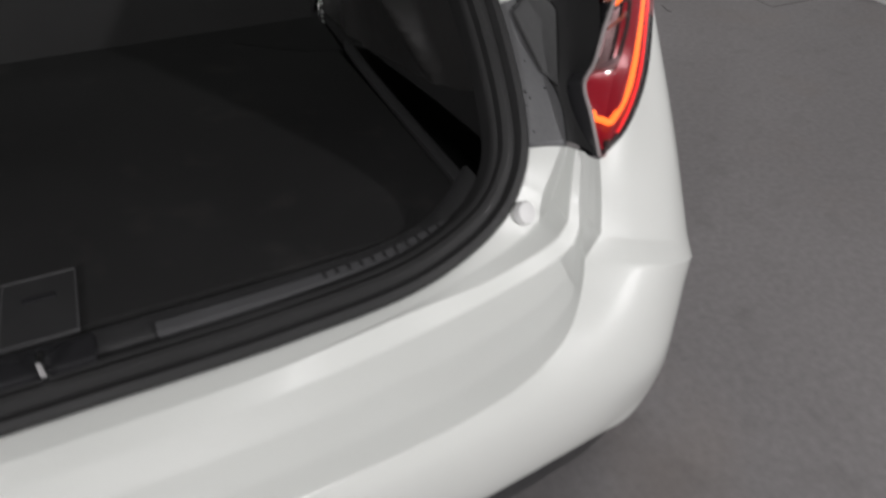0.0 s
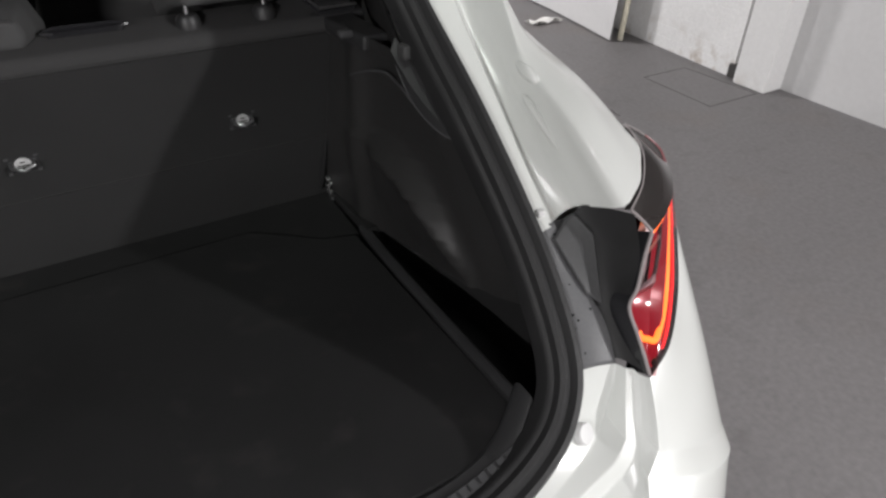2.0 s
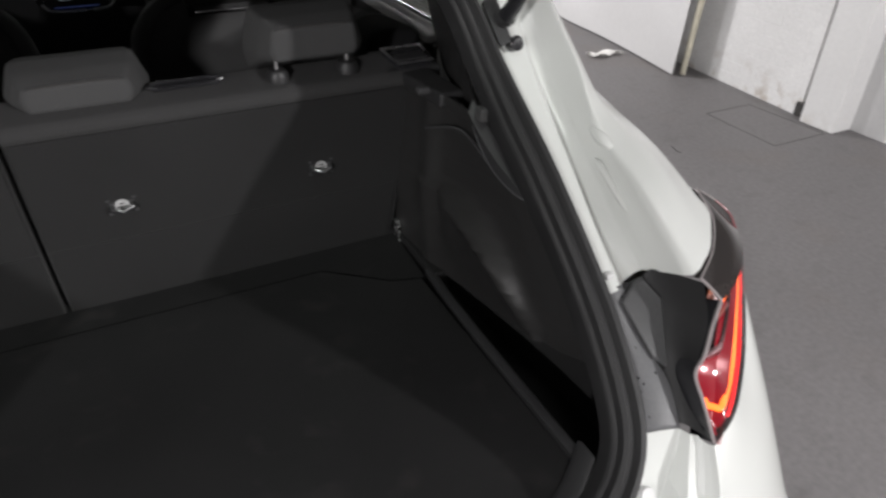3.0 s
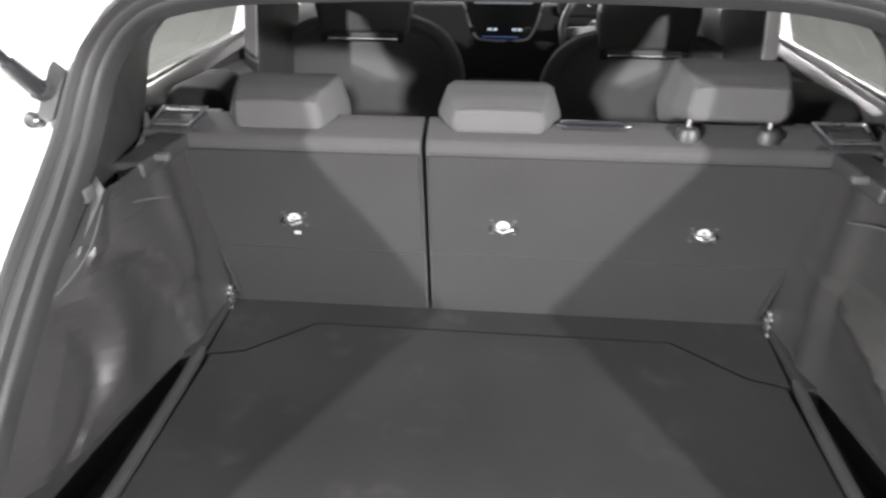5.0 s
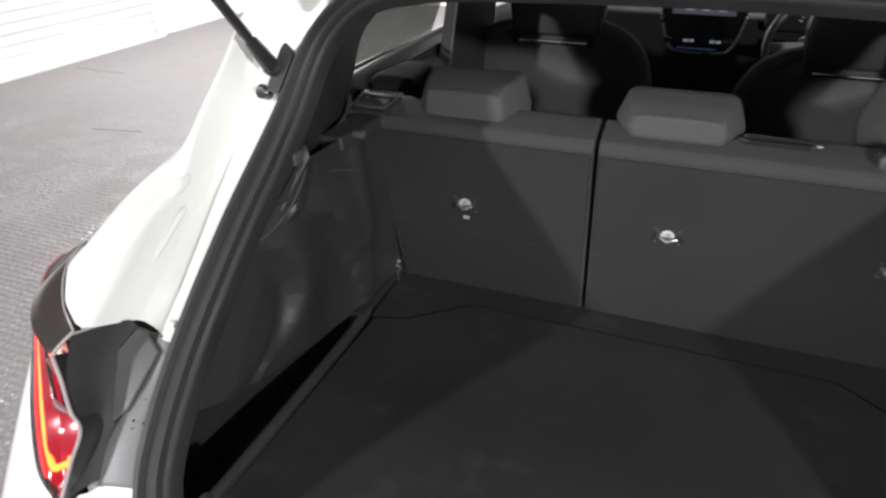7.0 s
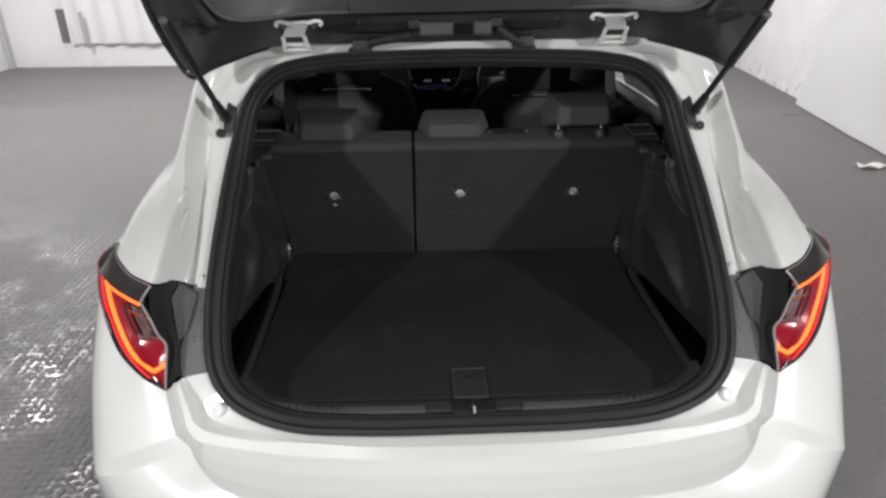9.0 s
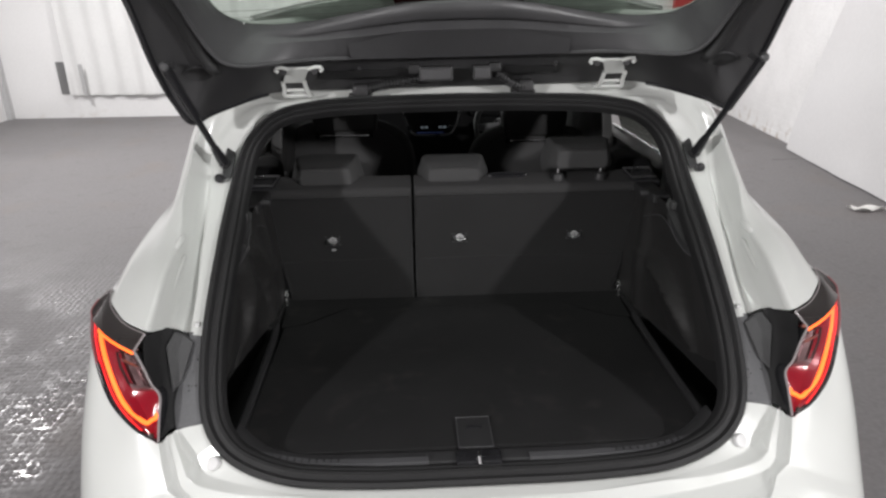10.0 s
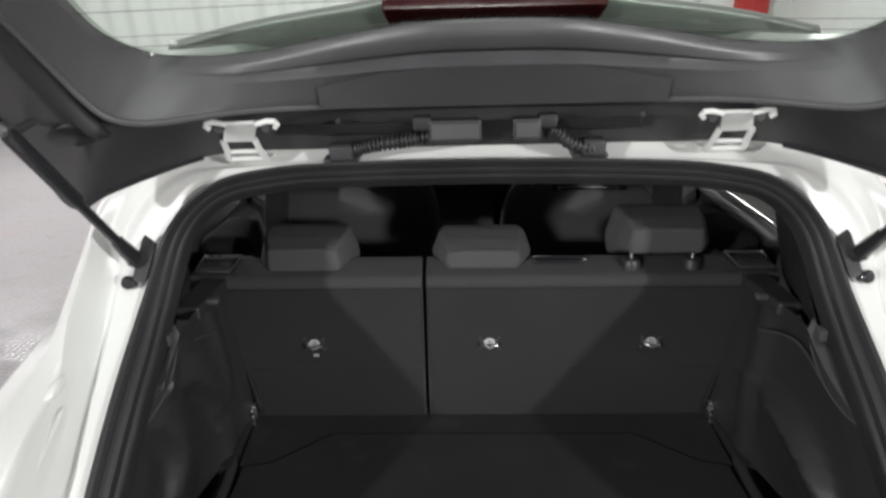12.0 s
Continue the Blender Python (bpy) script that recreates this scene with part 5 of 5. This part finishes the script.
# ---- along the walls ----
# housings and stems added for the unseen lamps
for lx, ly, lz, lw, ls in LAMPS:
    f = thing("ceiling_light", lx, ly, lz, "white box added round an unseen lamp", "light", "ceiling lights")
    part("housing", rbox(lx - .2, lx + .2, ly - .3, ly + .3, lz, lz + .12, .02), SHEET, f)
    part("stem", rbox(lx - .02, lx + .02, ly - .02, ly + .02, lz + .1, ZC, 0), STEEL, f)

shutter = tagged(part("roller_shutter", rbox(XL - .12, XL - .055, .6, 5.36, 0.019, 2.95, 0), SHUTTER), "white ribbed roller shutter, closed", "shutter", kind="structure")
slat_mesh = None
for i in range(32):
    z = .09 + i * .09
    if slat_mesh is None:
        o = part("slat", moved(prism([(-.02, -.040), (.0, -.036), (.012, -.015), (.012, .015), (.0, .036), (-.02, .040)], "y", .6, 5.34), Matrix()), SHUTTER, shutter)
        slat_mesh = o.data
    else:
        o = new("slat", slat_mesh)
        o.parent = shutter
    o.location = (XL - .05, 0, z)
tagged(part("shutter_sill", rbox(XL - .16, XL + .10, .6, 5.36, -.05, .018, .006), material("sill_light", (.5, .5, .49), .7)), "pale concrete threshold", "threshold", kind="structure")
tagged(part("door_jamb", rbox(XL - .1, XL + .02, 5.34, 5.46, 0, 2.95, .01), SHUTTER), "white steel door jamb", "jamb", kind="structure")

# ---- right wall: pillar, leaning sheet, bricks; floor cover, litter ----
tagged(part("pillar", rbox(3.60, 3.77, 1.72, 1.94, 0, ZC, .012), WALL), "white painted steel pillar", "pillar", kind="structure")
# a solid dark box draws the shade of the recess by the pillar
tagged(part("corner_shade_box", rbox(3.655, 3.80, 1.942, 2.03, 0, .085, .01), DARK_GAP), "dark box standing in for the shaded gap beside the pillar", "gap", kind="structure")
rows = []
for k in range(15):
    v = k / 14
    z = .01 + 2.35 * v
    bow = .10 * v * v
    rows.append([(3.50 + .35 * u + .12 * v + .025 * math.sin(5 * u + 2 * v) + .05 * math.exp(-((u - .55 - .2 * v) / .10) ** 2) * (v - .3), 2.88 + (2.55 - .75 * v ** 1.4) * u + bow, z) for u in np.linspace(0, 1, 31)])
tagged(part("leaning_sheet", grid(rows), SHEET, thick=.012), "large white smooth sheet leaning on the wall", "sheet")
rows = [[(3.56 + .05 * v + .006 * math.sin(9 * u), 2.83 - .05 * v + .05 * u, .01 + 1.6 * v) for u in np.linspace(0, 1, 6)] for v in np.linspace(0, 1, 5)]
tagged(part("board_edge", grid(rows), material("old_board", (.5, .47, .38), .8, 0, .25, 6, 50), thick=.01), "stained narrow board behind the sheet", "board")
cv = [(3.18, 1.75), (3.19, 2.26), (3.55, 2.26), (3.58, 1.75)]
tagged(part("floor_cover", join(*[tube([(x0, y0, -.001), (x1, y1, -.001)], .003, 6) for (x0, y0), (x1, y1) in zip(cv, cv[1:] + cv[:1])]), DARK_GAP), "dark joint round a square floor cover", "cover", kind="structure")
for pts in ([(-5.28, 3.99), (-5.0, 3.985), (-4.69, 3.97)], [(-3.8, 2.76), (-3.6, 2.80), (-3.42, 2.83)], [(2.66, 1.99), (2.64, 1.93), (2.645, 1.90)], [(3.44, 5.02), (3.72, 5.03)]):
    tagged(part("floor_crack", tube([(x, y, -.001) for x, y in pts], .0035, 5), DARK_GAP), "thin dark crack in the concrete floor", "crack", kind="structure")
bm = bmesh.new()
bmesh.ops.create_grid(bm, x_segments=10, y_segments=4, size=1)
for v in bm.verts:
    x, y = v.co.x, v.co.y
    v.co = Vector((3.36 + .13 * x + .01 * math.sin(4 * y), 3.44 - .03 * x + .028 * y * (1 - .4 * x) + .02 * math.sin(3 * x), .022 + .016 * math.sin(5 * x + 2 * y) + .01 * noise.noise(Vector((x * 3, y * 3, 0)))))
tagged(part("paper_scrap", of_bm(bm), PAPER, thick=.003), "crumpled white scrap lying on the floor", "litter")

# ---- back wall: kick panel, hanging plastic curtain ----
tagged(part("kick_panel", rbox(-4.60, 3.9, 8.085, 8.1, 0, .30, .004), WALL), "white low panel along the far wall", "panel", kind="structure")
tagged(part("slit", rbox(-4.80, -4.69, 8.085, 8.105, .32, .74, 0), material("slit_grey", (.16, .16, .16), .8)), "dark grey slot in the far wall", "slot", kind="structure")
tagged(part("slit", rbox(-4.44, -4.39, 7.925, 7.93, .32, .72, 0), material("slit_pale", (.35, .35, .35), .8)), "grey slot in the far wall", "slot", kind="structure")
rows = []
for v in np.linspace(0, 1, 12):
    rows.append([(x, 8.03 + .034 * math.sin(x * 7 + 1.3 * math.sin(x * 2.3)) * (.5 + .5 * math.sin(x * 1.7 + v)) + .02 * math.sin(x * 23 + v * 2), .31 + 2.9 * v) for x in np.linspace(-4.66, 3.0, 260)])
tagged(part("plastic_curtain", grid(rows), material("curtain_white", (.66, .66, .65), .4, 0, .05, 2, 40)), "white plastic sheet curtain hanging in folds", "curtain")
tagged(part("wall_corner_post", rbox(XL, XL + .06, 8.0, 8.1, 0, ZC, .005), material("post_grey", (.45, .45, .45), .6)), "grey corner post", "post", kind="structure")
tagged(part("red_post", rbox(3.46, 3.86, 8.0, 8.1, 1.22, 2.0, .01), RED_PAINT), "small red box on the far wall", "box")

# heater lines on the rear window
for k in range(7):
    a = gi[int((.35 + .055 * k) * (len(gi) - 1))]
    part("heater_line", tube([(-a[0], a[1], a[2]), (0, a[1] - .01, a[2] + .012), (a[0], a[1], a[2])], .0006, 4), DARK_GAP, gate)

# ---- bricks of the right wall ----
brick_mesh = None
for y0, y1, courses in ((2.08, 2.80, 9), (5.30, 7.6, 20)):
    for c in range(courses):
        y = y0 - (.1125 if c % 2 else 0)
        while y < y1:
            a, b = max(y, y0), min(y + .215, y1)
            if b - a > .06:
                if brick_mesh is None:
                    o = part("brick", rbox(-.002, .002, -.1, .1, -.0350, .0350, .001, 1), WALL_ROUGH, wall_right)
                    brick_mesh = o.data
                else:
                    o = new("brick", brick_mesh)
                    o.parent = wall_right
                ym = (a + b) / 2
                o.location = (3.67 + SLOPE * (ym - 2) + .0004 * ((c * 7 + int(ym * 40)) % 3), ym, .04 + c * .075)
                o.rotation_euler = (0, 0, -math.atan(SLOPE))
                o.scale = (1, (b - a + .005) / .2, 1)
            y += .225
